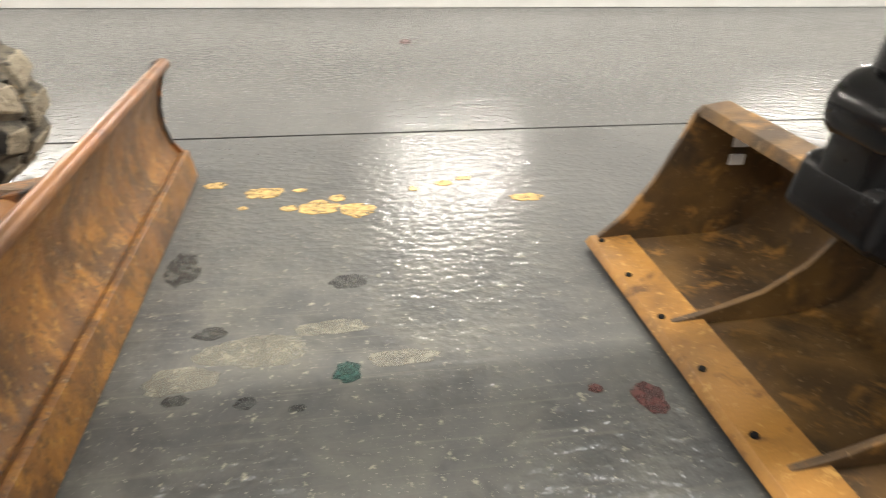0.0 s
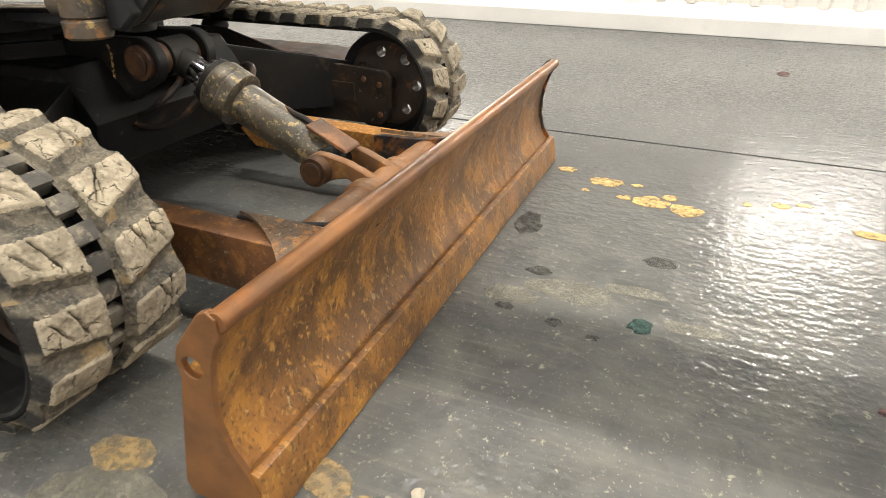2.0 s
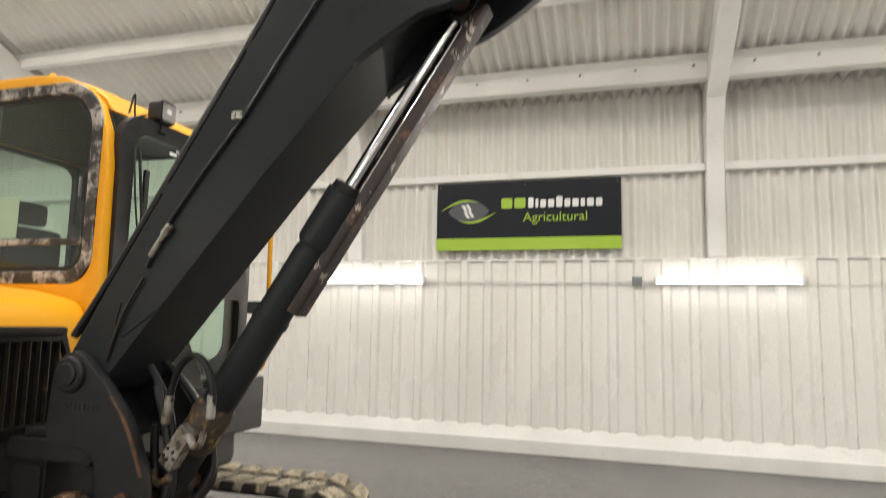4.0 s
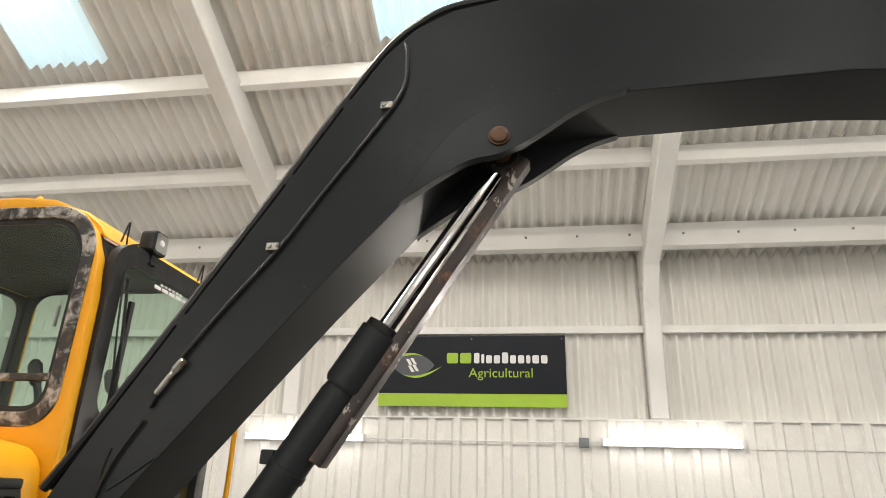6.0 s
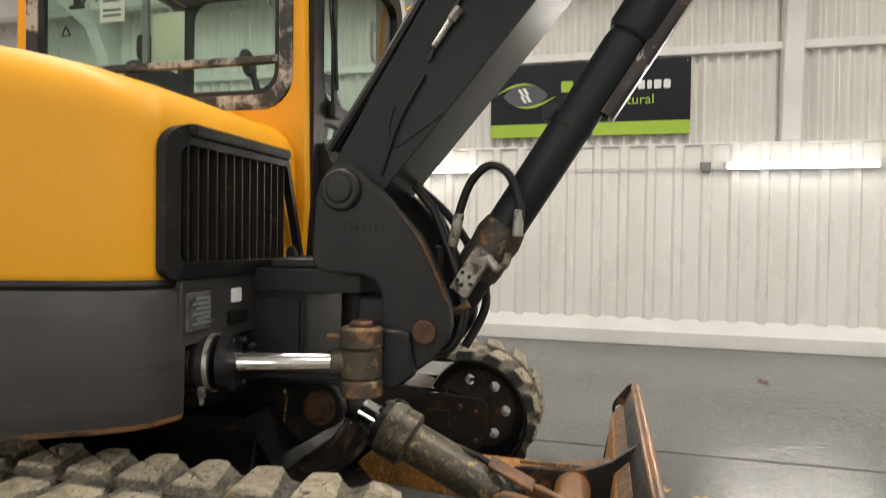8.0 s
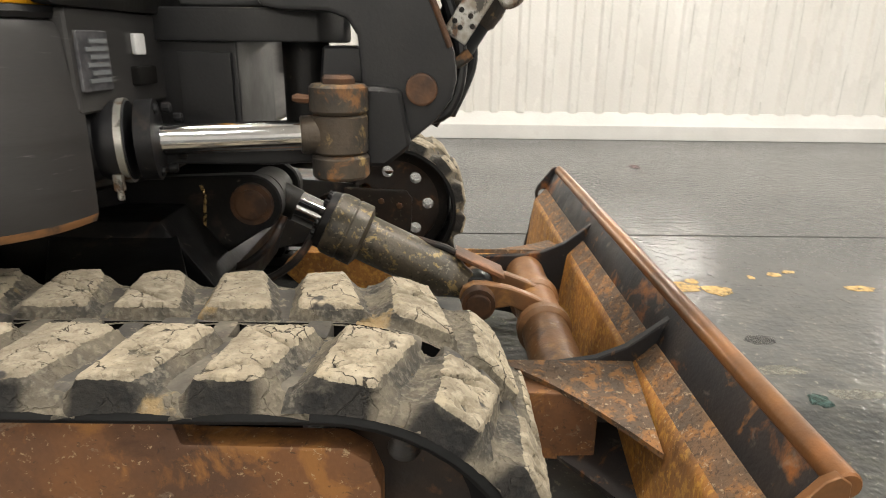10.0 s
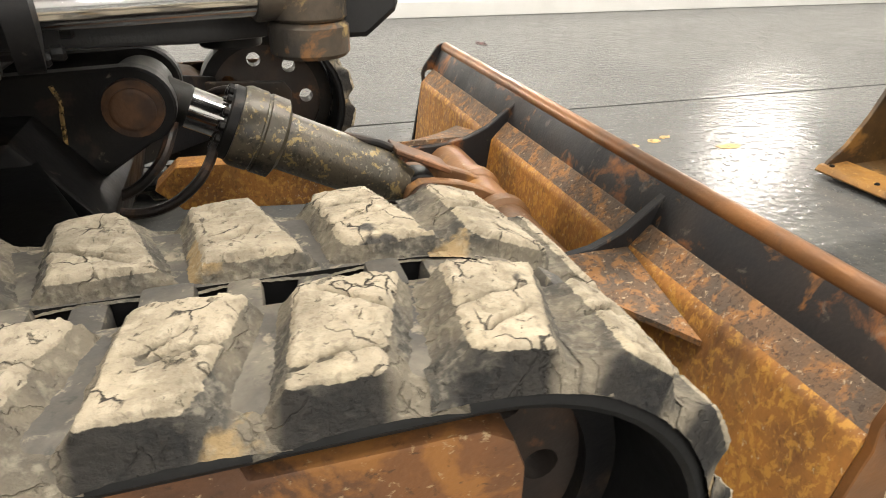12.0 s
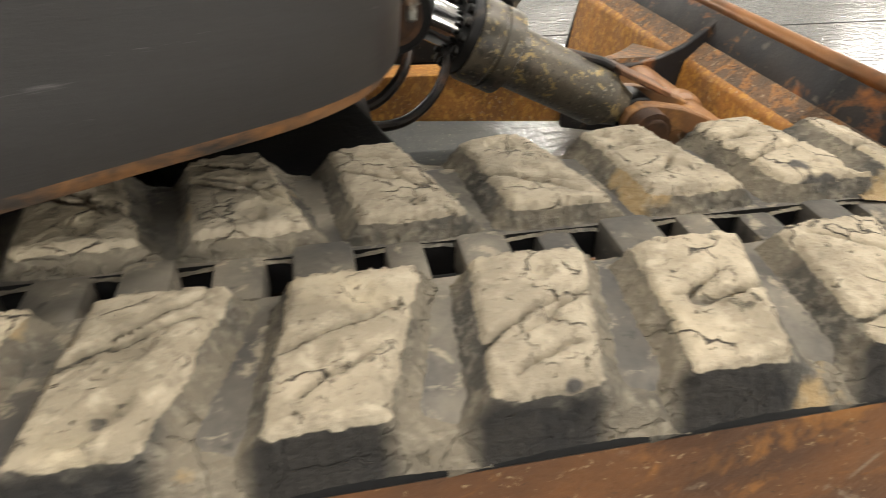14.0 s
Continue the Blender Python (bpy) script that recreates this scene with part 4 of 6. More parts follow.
def lug_mesh(seed):
    """A rubber lug as a relief: u along the belt, v out from the belt's middle, w up; cracked dry mud on its crown."""
    rnd = random.Random(seed)
    nu, nv = 60, 60
    cracks = [(rnd.uniform(-0.03, 0.03), rnd.uniform(0.06, 0.16), rnd.uniform(-0.7, 0.7), rnd.uniform(0.03, 0.075), rnd.uniform(0.011, 0.019)) for _ in range(rnd.choice((2, 3, 4)))]
    chips = [(rnd.uniform(-0.04, 0.04), rnd.uniform(0.05, 0.17), rnd.uniform(0.008, 0.018)) for _ in range(3)]
    u0, u1, v0, v1 = -0.092, 0.078, 0.02, 0.194

    def sstep(x):
        x = min(1.0, max(0.0, x))
        return x * x * (3 - 2 * x)

    def ramp_up(x):
        """Concave foot, sharp crest."""
        x = min(1.0, max(0.0, x))
        return x ** 1.5

    def place(a, b):
        u, v = u0 + (u1 - u0) * a, v0 + (v1 - v0) * b
        q = (v - 0.035) / 0.14
        mid = 0.008 - 0.034 * q
        half = 0.046 - 0.013 * max(0, q)
        wob = 0.003 * noise.noise(Vector((u * 60, v * 60, seed * 3.7))) + 0.003 * noise.noise(Vector((u * 190, v * 190, seed)))
        side = ramp_up((half + 0.032 - abs(u - mid) + wob) / 0.032)
        ends = ramp_up((v - 0.028 + wob) / 0.01) * min(1.0, max(0.0, (0.193 - v + 0.6 * wob) / 0.016))
        mask = side * ends
        p = Vector((u * 22 + seed * 5.3, v * 22, seed * 1.9))
        w = 0.029 * mask + 0.0009 * noise.noise(p) * mask + 0.0009 * noise.noise(p * 3.1) * mask + 0.0012 * noise.noise(p * 8.0)
        if mask > 0.75:
            for cu, cv, ca, cl, cd in cracks:
                du, dv = u - cu - mid, v - cv
                along, off = du * math.cos(ca) + dv * math.sin(ca), -du * math.sin(ca) + dv * math.cos(ca)
                off += 0.006 * noise.noise(Vector((along * 45, seed, 2.0)))
                if abs(along) < cl:
                    w -= cd * max(0, 1 - abs(off) / 0.004) * (1 - (along / cl) ** 2)
            for cu, cv, cr in chips:
                d = math.hypot(u - cu - mid, v - cv) / cr
                if d < 1:
                    w -= 0.0045 * sstep((1 - d) * 3)
        return (u, v, w - 0.003 - u * u * 1.4 - 1.2 * max(0.0, v - 0.18))

    bm = grid(nu, nv, place)
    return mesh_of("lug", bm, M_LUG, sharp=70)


LUG_MESHES = [lug_mesh(s) for s in (1, 2, 3, 4, 5, 6, 7, 8)]


def track(yc, seed, label, phase, front):
    global TR_F, LOOP
    TR_F = front
    LOOP = 2 * (TR_F - TR_R) + 2 * math.pi * TR_BELT
    rnd = random.Random(seed)
    for s_, nm in ((-1, "a"), (1, "b")):
        b = belt_band(yc, s_ * 0.026, s_ * 0.186, None)
        belt = part("track_belt", b, (M_BELT, M_EDGE), EX, label)
        for i in range(LUGS):
            s = LOOP * i / LUGS + phase[(s_ + 1) // 2]
            (px, pz), (dx, dz) = on_loop(s)
            # columns: along the belt, across it, outward
            m = Matrix(((dx, 0, -dz, px), (0, s_, 0, yc), (dz, 0, dx, pz), (0, 0, 0, 1)))
            ob = new("lug", LUG_MESHES[rnd.randrange(len(LUG_MESHES))])
            ob.parent, ob.matrix_parent_inverse, ob.matrix_basis = belt, Matrix.Identity(4), m
    bridges = None
    for i in range(LUGS * 2):
        s = LOOP * (i + 0.25) / (LUGS * 2)
        (px, pz), (dx, dz) = on_loop(s)
        m = Matrix(((dx, 0, -dz, px), (0, 1, 0, yc), (dz, 0, dx, pz), (0, 0, 0, 1)))
        w = rnd.uniform(0.017, 0.027)
        b = box(-w, w, -0.03, 0.03, -0.038, rnd.uniform(-0.006, 0.01), 0.009, m)
        bridges = b if bridges is None else joined(bridges, b)
    part("belt_core", bridges, M_BELT, EX)["kind"] = "stuff"
    s_out = -1 if yc < MID_Y else 1
    # front idler with its round holes, rear sprocket
    for cx, r in ((TR_F, 0.232), (TR_R, 0.235)):
        holes = [ring(cx + 0.15 * math.cos(a), TR_Z + 0.15 * math.sin(a), 0.026, 14) for a in (2 * math.pi / 7 * q for q in range(7))]
        wh = part("idler", plate(ring(cx, TR_Z, r, 40), yc - 0.035, yc + 0.035, holes, bev=0), M_IDLER, EX, "rusty idler wheel with round holes")
        part("rim", turned((cx, yc - 0.06, TR_Z), (cx, yc + 0.06, TR_Z), [(0, r - 0.03), (0, r + 0.012), (0.03, r + 0.02), (0.09, r + 0.02), (0.12, r + 0.012), (0.12, r - 0.02), (0.08, r - 0.025), (0.04, r - 0.025)], 40, True), M_BLACK, wh)
        part("hub", turned((cx, yc - 0.09, TR_Z), (cx, yc + 0.09, TR_Z), [(0, 0.036), (0.01, 0.044), (0.17, 0.044), (0.18, 0.036)], 20), M_BLACK, wh)
    # side frame with a sloped upper plate
    yo, yi = yc + s_out * 0.14, yc - s_out * 0.13
    prof = [(TR_R + 0.28, 0.16), (TR_F - 0.36, 0.16), (TR_F - 0.27, 0.2), (TR_F - 0.22, 0.27), (TR_F - 0.22, 0.4), (TR_F - 0.27, 0.44), (TR_F - 0.36, 0.46), (TR_R + 0.28, 0.46)]
    fr = part("track_frame", plate(prof, min(yo, yi), max(yo, yi), bev=0.012, seg=2), M_FRAME, EX, "rusty muddy track frame")
    if s_out < 0:
        lip = [(TR_R + 0.3, 0.2), (TR_F - 0.1, 0.2), (TR_F + 0.03, 0.26), (TR_F + 0.07, 0.34), (TR_F + 0.07, 0.47), (TR_F + 0.055, 0.51), (TR_F + 0.02, 0.532), (TR_F - 0.19, 0.535), (TR_F - 0.2, 0.572), (TR_R + 0.3, 0.575)]
        part("cover_plate", plate(lip, yc - 0.148, yc - 0.1, bev=0.007, seg=2), M_COVER, fr, "brown rusty cover plate with mud smears")
    else:
        lip = [(TR_R + 0.3, 0.2), (TR_F - 0.1, 0.2), (TR_F + 0.03, 0.28), (TR_F + 0.06, 0.38), (TR_F + 0.05, 0.42), (TR_F + 0.02, 0.447), (TR_R + 0.3, 0.45)]
        part("cover_plate", plate(lip, yo, yo + 0.03, bev=0.008), M_COVER, fr, "brown rusty cover plate")
    # guide plate on the inner side, in front of the idler
    guide = [(TR_F - 0.75, 0.16), (TR_F + 0.03, 0.17), (TR_F + 0.065, 0.2), (TR_F + 0.08, 0.26), (TR_F + 0.085, 0.39), (TR_F + 0.06, 0.425), (TR_F - 0.2, 0.437), (TR_F - 0.52, 0.472), (TR_F - 0.85, 0.56), (TR_F - 1.05, 0.56)]
    gy = yc - s_out * 0.155
    gp = part("guide_plate", plate(guide, min(gy, gy - s_out * 0.028), max(gy, gy - s_out * 0.028), bev=0.006, seg=2), M_GUIDE, fr, "black and brown guide plate beside the idler")
    gz = gy - s_out * 0.028
    part("pad", box(TR_F - 0.33, TR_F - 0.1, min(gz, gz - s_out * 0.014), max(gz, gz - s_out * 0.014), 0.27, 0.36, 0.006), M_GUIDE, gp)
    for bx, bz in ((TR_F + 0.03, 0.36), (TR_F + 0.03, 0.22), (TR_F - 0.05, 0.38)):
        part("bolt", turned((bx, gz, bz), (bx, gz - s_out * 0.012, bz), [(0, 0.014), (0.008, 0.014), (0.011, 0.009)], 6), M_PIN, gp)
    part("tension_cover", box(TR_F - 0.7, TR_F - 0.24, min(yi, yi - s_out * 0.02), max(yi, yi - s_out * 0.02), 0.24, 0.42, 0.006), M_FRAME, fr)
    for rx in (-2.25, -2.75, -3.2):
        part("roller", turned((rx, yc - 0.09, 0.13), (rx, yc + 0.09, 0.13), [(0, 0.05), (0.02, 0.085), (0.16, 0.085), (0.18, 0.05)], 18), M_BLACK, fr)
    part("top_roller", turned((-2.7, yc - 0.06, 0.535), (-2.7, yc + 0.06, 0.535), [(0, 0.04), (0.02, 0.05), (0.1, 0.05), (0.12, 0.04)], 16), M_BLACK, fr)


track(2.165, 11, "rubber track belt caked with dried pale mud", (-0.036, 0.024), -1.585)
track(2 * MID_Y - 2.165, 12, "rubber track belt caked with dried pale mud", (0.03, -0.03), -1.65)

# carbody between the tracks
part("carbody", joined(plate([(-2.05, 0.28), (-2.0, 0.45), (-2.12, 0.62), (-3.35, 0.62), (-3.45, 0.45), (-3.35, 0.28)], 2.78, 3.55, bev=0.015, seg=2)), M_BLACK, EX, "black grimy carbody")
for s_ in (-1, 1):
    for xa, xb in ((-2.28, -1.98), (-3.1, -3.4)):
        y0, y1 = MID_Y + s_ * 0.3, MID_Y + s_ * 0.9
        w = 0.16
        v = [(xa - w, y0, 0.3), (xa + w, y0, 0.3), (xa + w, y0, 0.6), (xa - w, y0, 0.6), (xb - w, y1, 0.22), (xb + w, y1, 0.22), (xb + w, y1, 0.44), (xb - w, y1, 0.44)]
        part("carbody_leg", bevelled(quads(v, [(0, 1, 2, 3), (4, 5, 6, 7), (0, 1, 5, 4), (1, 2, 6, 5), (2, 3, 7, 6), (3, 0, 4, 7)]), 0.012), M_BLACK, EX)
part("slew_ring", turned((-2.72, MID_Y, 0.6), (-2.72, MID_Y, 0.76), [(0, 0.46), (0.02, 0.48), (0.07, 0.48), (0.07, 0.44), (0.16, 0.44)], 48), M_BLACK, EX)

# dozer blade
BY0, BY1 = 2.03, 4.29
FACE = [(-0.868, 0.462), (-0.893, 0.42), (-0.916, 0.36), (-0.928, 0.29), (-0.926, 0.22), (-0.908, 0.155), (-0.878, 0.11)]
prof = FACE + [(-0.895, 0.1), (-0.93, 0.15), (-0.946, 0.22), (-0.948, 0.3), (-0.936, 0.37), (-0.912, 0.43), (-0.89, 0.468)]
bl = plate(prof, BY0 + 0.012, BY1 - 0.012, bev=0.002)
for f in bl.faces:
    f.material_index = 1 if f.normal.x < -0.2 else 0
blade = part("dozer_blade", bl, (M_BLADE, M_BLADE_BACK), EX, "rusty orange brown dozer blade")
tube = turned((-0.876, BY0 + 0.004, 0.464), (-0.876, BY1 - 0.004, 0.464), [(0, 0.019), (0.004, 0.022), (BY1 - BY0 - 0.012, 0.022), (BY1 - BY0 - 0.008, 0.019)], 18)
part("top_edge", tube, M_BLADE_TOP, blade, "smooth brown worn upper edge")
part("cutting_edge", plate([(-0.862, 0.128), (-0.846, 0.122), (-0.828, 0.012), (-0.834, 0.001), (-0.85, 0.001), (-0.884, 0.112)], BY0 + 0.004, BY1 - 0.004, bev=0.004, seg=2), M_BLADE, blade, "bolted lower cutting edge")
END = [(-0.872, 0.44), (-0.874, 0.472), (-0.892, 0.484), (-0.912, 0.474), (-0.975, 0.392), (-0.986, 0.36), (-0.98, 0.318), (-0.99, 0.28), (-1.035, 0.04), (-1.02, 0.008), (-0.86, 0.008), (-0.848, 0.08), (-0.866, 0.12), (-0.9, 0.17), (-0.915, 0.23), (-0.915, 0.3), (-0.902, 0.37), (-0.884, 0.42)]
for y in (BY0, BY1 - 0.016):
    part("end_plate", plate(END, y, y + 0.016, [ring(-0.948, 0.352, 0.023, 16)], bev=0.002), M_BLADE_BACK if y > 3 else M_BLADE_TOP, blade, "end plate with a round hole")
# box beams behind the blade, in three bays between the ribs
for y0, y1 in ((BY0 + 0.016, 2.64), (2.664, 3.44), (3.464, BY1 - 0.016)):
    bb = plate([(-0.931, 0.378), (-0.937, 0.376), (-0.978, 0.334), (-0.987, 0.322), (-0.99, 0.308), (-1.022, 0.05), (-1.012, 0.03), (-0.92, 0.05), (-0.942, 0.2), (-0.942, 0.3)], y0, y1, bev=0.003, seg=2)
    bb.normal_update()
    for f in bb.faces:
        f.material_index = 1 if f.normal.z > 0.55 and f.calc_center_median().x > -0.98 else 0
    part("back_beam", bb, (M_BEAM, M_SHELF), blade, "orange rusty box beam, rust crumbs on its upper face")
RIB = [(-0.885, 0.455), (-0.905, 0.44), (-0.955, 0.4), (-1.0, 0.365), (-1.07, 0.335), (-1.16, 0.32), (-1.3, 0.315), (-1.36, 0.31), (-1.36, 0.13), (-1.2, 0.1), (-1.02, 0.05), (-0.93, 0.06), (-0.935, 0.3)]
for y in (2.64, 3.44):
    part("rib", plate(RIB, y, y + 0.024, bev=0.003), M_BLADE_BACK, blade, "dark curved rib")
for y in (2.64, 3.464):
    s_ = 1 if y < MID_Y else -1
    a = part("push_arm", plate([(-1.08, 0.3), (-1.95, 0.315), (-2.02, 0.25), (-1.95, 0.18), (-1.08, 0.12)], min(y, y - s_ * 0.1), max(y, y - s_ * 0.1), bev=0.008, seg=2), M_COVER if s_ > 0 else M_BEAM, blade, "rusty push arm")
    # open box gusset outside the arm: an upper and a lower plate, each with a hollow edge
    yg, yt = y, y - s_ * 0.285
    for z0, dz in ((0.318, -0.05), (0.15, -0.06)):
        edge = [(-0.985, yg, z0), (-1.34, yg, z0)]
        edge += [(-1.34 + 0.34 * u, yg + (yt - yg) * u ** 1.6, z0 + dz * u ** 1.3) for u in [k_ / 8 for k_ in range(1, 9)]]
        gb = thick(quads(edge, [tuple(range(len(edge)))]), 0.014)
        part("gusset", gb, M_SHELF if z0 > 0.2 else M_BLADE_BACK, blade, "curved gusset plate with rust crumbs")
part("cross_tube", turned((-1.135, 2.664, 0.25), (-1.135, 3.44, 0.25), [(0, 0.068), (0.776, 0.068)], 28), M_CLEVIS, blade, "orange rusty cross tube")
LP = Vector((-1.328, 3.1, 0.322))
for y in (3.022, 3.142):
    strap = [(-1.385, 0.325), (-1.372, 0.356), (-1.34, 0.374), (-1.3, 0.372), (-1.23, 0.358), (-1.17, 0.335), (-1.13, 0.315), (-1.09, 0.29), (-1.07, 0.25), (-1.1, 0.22), (-1.14, 0.24), (-1.18, 0.275), (-1.23, 0.3), (-1.28, 0.29), (-1.32, 0.272), (-1.36, 0.285)]
    part("clevis", plate(strap, y, y + 0.034, bev=0.01, seg=3), M_CLEVIS, blade, "rusty curved clevis plate")
for yw in (2.98, 3.2):
    part("weld_collar", turned((-1.135, yw - 0.03, 0.25), (-1.135, yw + 0.03, 0.25), [(0, 0.069), (0.015, 0.08), (0.045, 0.08), (0.06, 0.069)], 24), M_CLEVIS, blade)
part("lower_pin", turned((LP.x, 2.965, LP.z), (LP.x, 3.21, LP.z), [(0, 0.03), (0.004, 0.036), (0.012, 0.036), (0.012, 0.048), (0.05, 0.05), (0.05, 0.036), (0.24, 0.036)], 24), M_PIN, blade)
part("hose_cover", plate([(-1.395, 0.452), (-1.25, 0.385), (-1.246, 0.372), (-1.258, 0.372), (-1.395, 0.437)], 3.06, 3.15, bev=0.003), M_FRAME, blade, "bent rusty cover plate")

# blade cylinder
UP = Vector((-1.945, 3.1, 0.622))
ax = (LP - UP).normalized()
cyl = part("blade_cylinder", turned(UP + ax * 0.275, LP - ax * 0.03, [(0, 0.064), (0.005, 0.07), (0.31, 0.07), (0.33, 0.06), ((LP - UP).length - 0.31, 0.045)], 32), M_CYL, EX, "chipped blade cylinder with scratched yellow grey paint")
part("gland", turned(UP + ax * 0.2, UP + ax * 0.31, [(0, 0.05), (0.0, 0.09), (0.012, 0.096), (0.05, 0.096), (0.053, 0.093), (0.058, 0.093), (0.061, 0.096), (0.1, 0.096), (0.112, 0.072)], 36), M_CYL, cyl)
part("gland_ring", turned(UP + ax * 0.175, UP + ax * 0.2, [(0, 0.04), (0, 0.084), (0.004, 0.087), (0.024, 0.087)], 32), M_BLACK, cyl)
un = ax.orthogonal().normalized()
wn_ = ax.cross(un)
for i in range(14):
    a = 2 * math.pi * i / 14
    p = UP + ax * 0.163 + (un * math.cos(a) + wn_ * math.sin(a)) * 0.073
    part("cap_screw", turned(p, p + ax * 0.02, [(0, 0.008), (0.003, 0.011), (0.014, 0.011)], 8), M_BLACK, cyl)
part("rod", rod(UP + ax * 0.095, UP + ax * 0.19, 0.046, 28), M_CHROME, cyl, "polished chrome rod")
part("rod_eye", turned((UP.x, 3.04, UP.z), (UP.x, 3.16, UP.z), [(0, 0.058), (0.004, 0.064), (0.116, 0.064), (0.12, 0.058)], 28), M_BLACK, cyl)
part("rod_neck", turned(UP + ax * 0.04, UP + ax * 0.1, [(0, 0.05), (0.052, 0.049), (0.06, 0.044)], 28), M_BLACK, cyl)
part("tail_eye", turned((LP.x, 3.058, LP.z), (LP.x, 3.142, LP.z), [(0, 0.05), (0.004, 0.055), (0.08, 0.055), (0.084, 0.05)], 24), M_BLACK, cyl)
for y in (2.955, 3.185):
    part("cylinder_bracket", plate([(-1.945 + 0.078 * math.cos(a), 0.622 + 0.078 * math.sin(a)) for a in [math.pi * (-0.42 + 0.92 * i / 12) for i in range(13)]] + [(-2.2, 0.69), (-2.62, 0.68), (-2.62, 0.4), (-2.14, 0.41)], y, y + 0.045, bev=0.005), M_BLACK, EX, "black cylinder bracket")
drip = film_material("dried_yellow_paint", (0.42, 0.29, 0.11), (0.3, 0.2, 0.08), 0.9, 0.6)
part("paint_run", swept([(-2.079, 2.9545, 0.672), (-2.07, 2.954, 0.64), (-2.074, 2.954, 0.61), (-2.078, 2.954, 0.57), (-2.086, 2.954, 0.52), (-2.097, 2.954, 0.47)], 0.0045, 6), drip, EX, "run of dried yellow paint")
part("upper_pin", turned((UP.x, 2.928, UP.z), (UP.x, 3.26, UP.z), [(0, 0.034), (0.004, 0.042), (0.012, 0.042), (0.012, 0.056), (0.03, 0.058), (0.33, 0.04)], 28), M_PIN, EX, "rusty cylinder pin")
for pts in ([(-1.89, 3.06, 0.56), (-1.898, 3.05, 0.537), (-1.921, 3.0, 0.495), (-1.972, 2.97, 0.451), (-2.03, 2.95, 0.44), (-2.058, 2.96, 0.466), (-2.06, 2.99, 0.5)],
            [(-1.8, 3.07, 0.53), (-1.813, 3.05, 0.498), (-1.852, 3.0, 0.444), (-1.921, 2.96, 0.405), (-2.0, 2.94, 0.406), (-2.049, 2.94, 0.444), (-2.056, 2.97, 0.49)],
            [(-1.86, 3.3, 0.5), (-1.848, 3.3, 0.527), (-1.825, 3.3, 0.553), (-1.777, 3.28, 0.57), (-1.734, 3.25, 0.561), (-1.71, 3.2, 0.53)],
            [(-1.56, 3.15, 0.47), (-1.51, 3.12, 0.475), (-1.465, 3.1, 0.468), (-1.427, 3.1, 0.457), (-1.395, 3.1, 0.44)]):
    part("hydraulic_hose", swept(pts, 0.0115, 10), M_RUSTHOSE, EX, "dark hydraulic hose with rusty patches")


# ---- the upper house ----
# plan of the house's skin, from the grille round the near side to the tail and on to the far side
SKIN = [(-2.01, 2.66), (-2.012, 2.42), (-2.02, 2.33), (-2.045, 2.265), (-2.1, 2.215), (-2.18, 2.178), (-2.32, 2.128), (-2.6, 2.06), (-3.0, 2.02), (-3.4, 2.05), (-3.75, 2.2), (-4.0, 2.5), (-4.12, 2.85), (-4.14, 3.165)]
SKIN = smooth_path([(x, y, 0) for x, y in SKIN], 4)
SKIN = [(p.x, p.y) for p in SKIN]
CENTRE = Vector((-2.95, 3.0))


def inset(p, d):
    v = Vector(p)
    return v + (CENTRE - v).normalized() * d


def shell(points, profile, name="shell"):
    """A skin over a plan curve: profile(i, p) gives rows of (inset, z)."""
    verts, m = [], len(profile(points[0]))
    for p in points:
        for d, z in profile(p):
            q = inset(p, d)
            verts.append((q.x, q.y, z))
    faces = [(i * m + k, (i + 1) * m + k, (i + 1) * m + k + 1, i * m + k + 1) for i in range(len(points) - 1) for k in range(m - 1)]
    bm = quads(verts, faces)
    bmesh.ops.recalc_face_normals(bm, faces=bm.faces)
    return bm


def skirt_profile(p):
    zb = 0.745 + 0.012 * max(0, min(1, (p[0] + 2.25) / 0.23)) - 0.04 * max(0, min(1, (-2.25 - p[0]) / 0.4))
    return [(0.3, zb - 0.02), (0.04, zb - 0.02), (0.016, zb - 0.016), (0.004, zb), (0.0, zb + 0.05), (-0.004, 0.945), (0.004, 1.045), (0.012, 1.062), (0.03, 1.068), (0.3, 1.068)]


near_skirt = [p for p in SKIN if p[0] < -2.016 or p[1] < 2.36]
dent = Vector((-2.3, 2.13, 0.9))
sk = shell(near_skirt, skirt_profile)
for v in sk.verts:
    d = (v.co - dent).length
    if d < 0.09:
        v.co.y += 0.02 * (1 - d / 0.09)
nrow = len(skirt_profile((-2.3, 2.1))) - 1
for q, f in enumerate(sk.faces):
    f.material_index = 1 if q % nrow in (1, 2) else 0
skirt = part("side_skirt", sk, (M_SKIRT, M_SKIRT_WORN), EX, "scuffed dark grey lower skirt with a dent")
part("far_skirt", plate([(-4.12, 3.165), (-4.0, 3.8), (-3.7, 4.1), (-3.2, 4.22), (-2.5, 4.1), (-2.06, 3.98), (-2.02, 3.9), (-2.02, 2.7), (-3.0, 2.6)], 0.76, 1.07, axis="z", bev=0.03, seg=3), M_SKIRT, EX, "dark grey far skirt")
part("deck", plate([(-4.0, 3.165), (-3.8, 2.5), (-3.2, 2.35), (-2.2, 2.45), (-2.08, 2.7), (-2.08, 3.8), (-3.4, 3.95)], 0.74, 0.9, axis="z", bev=0.01), M_BLACK, EX)


def hood_top(x):
    pts = ((-4.2, 1.62), (-3.3, 1.7), (-2.9, 1.7), (-2.5, 1.662), (-2.3, 1.63), (-2.15, 1.6), (-2.06, 1.575), (-2.0, 1.56))
    for (a, za), (b, zb) in zip(pts, pts[1:]):
        if x <= b:
            return za + (zb - za) * (x - a) / (b - a)
    return pts[-1][1]


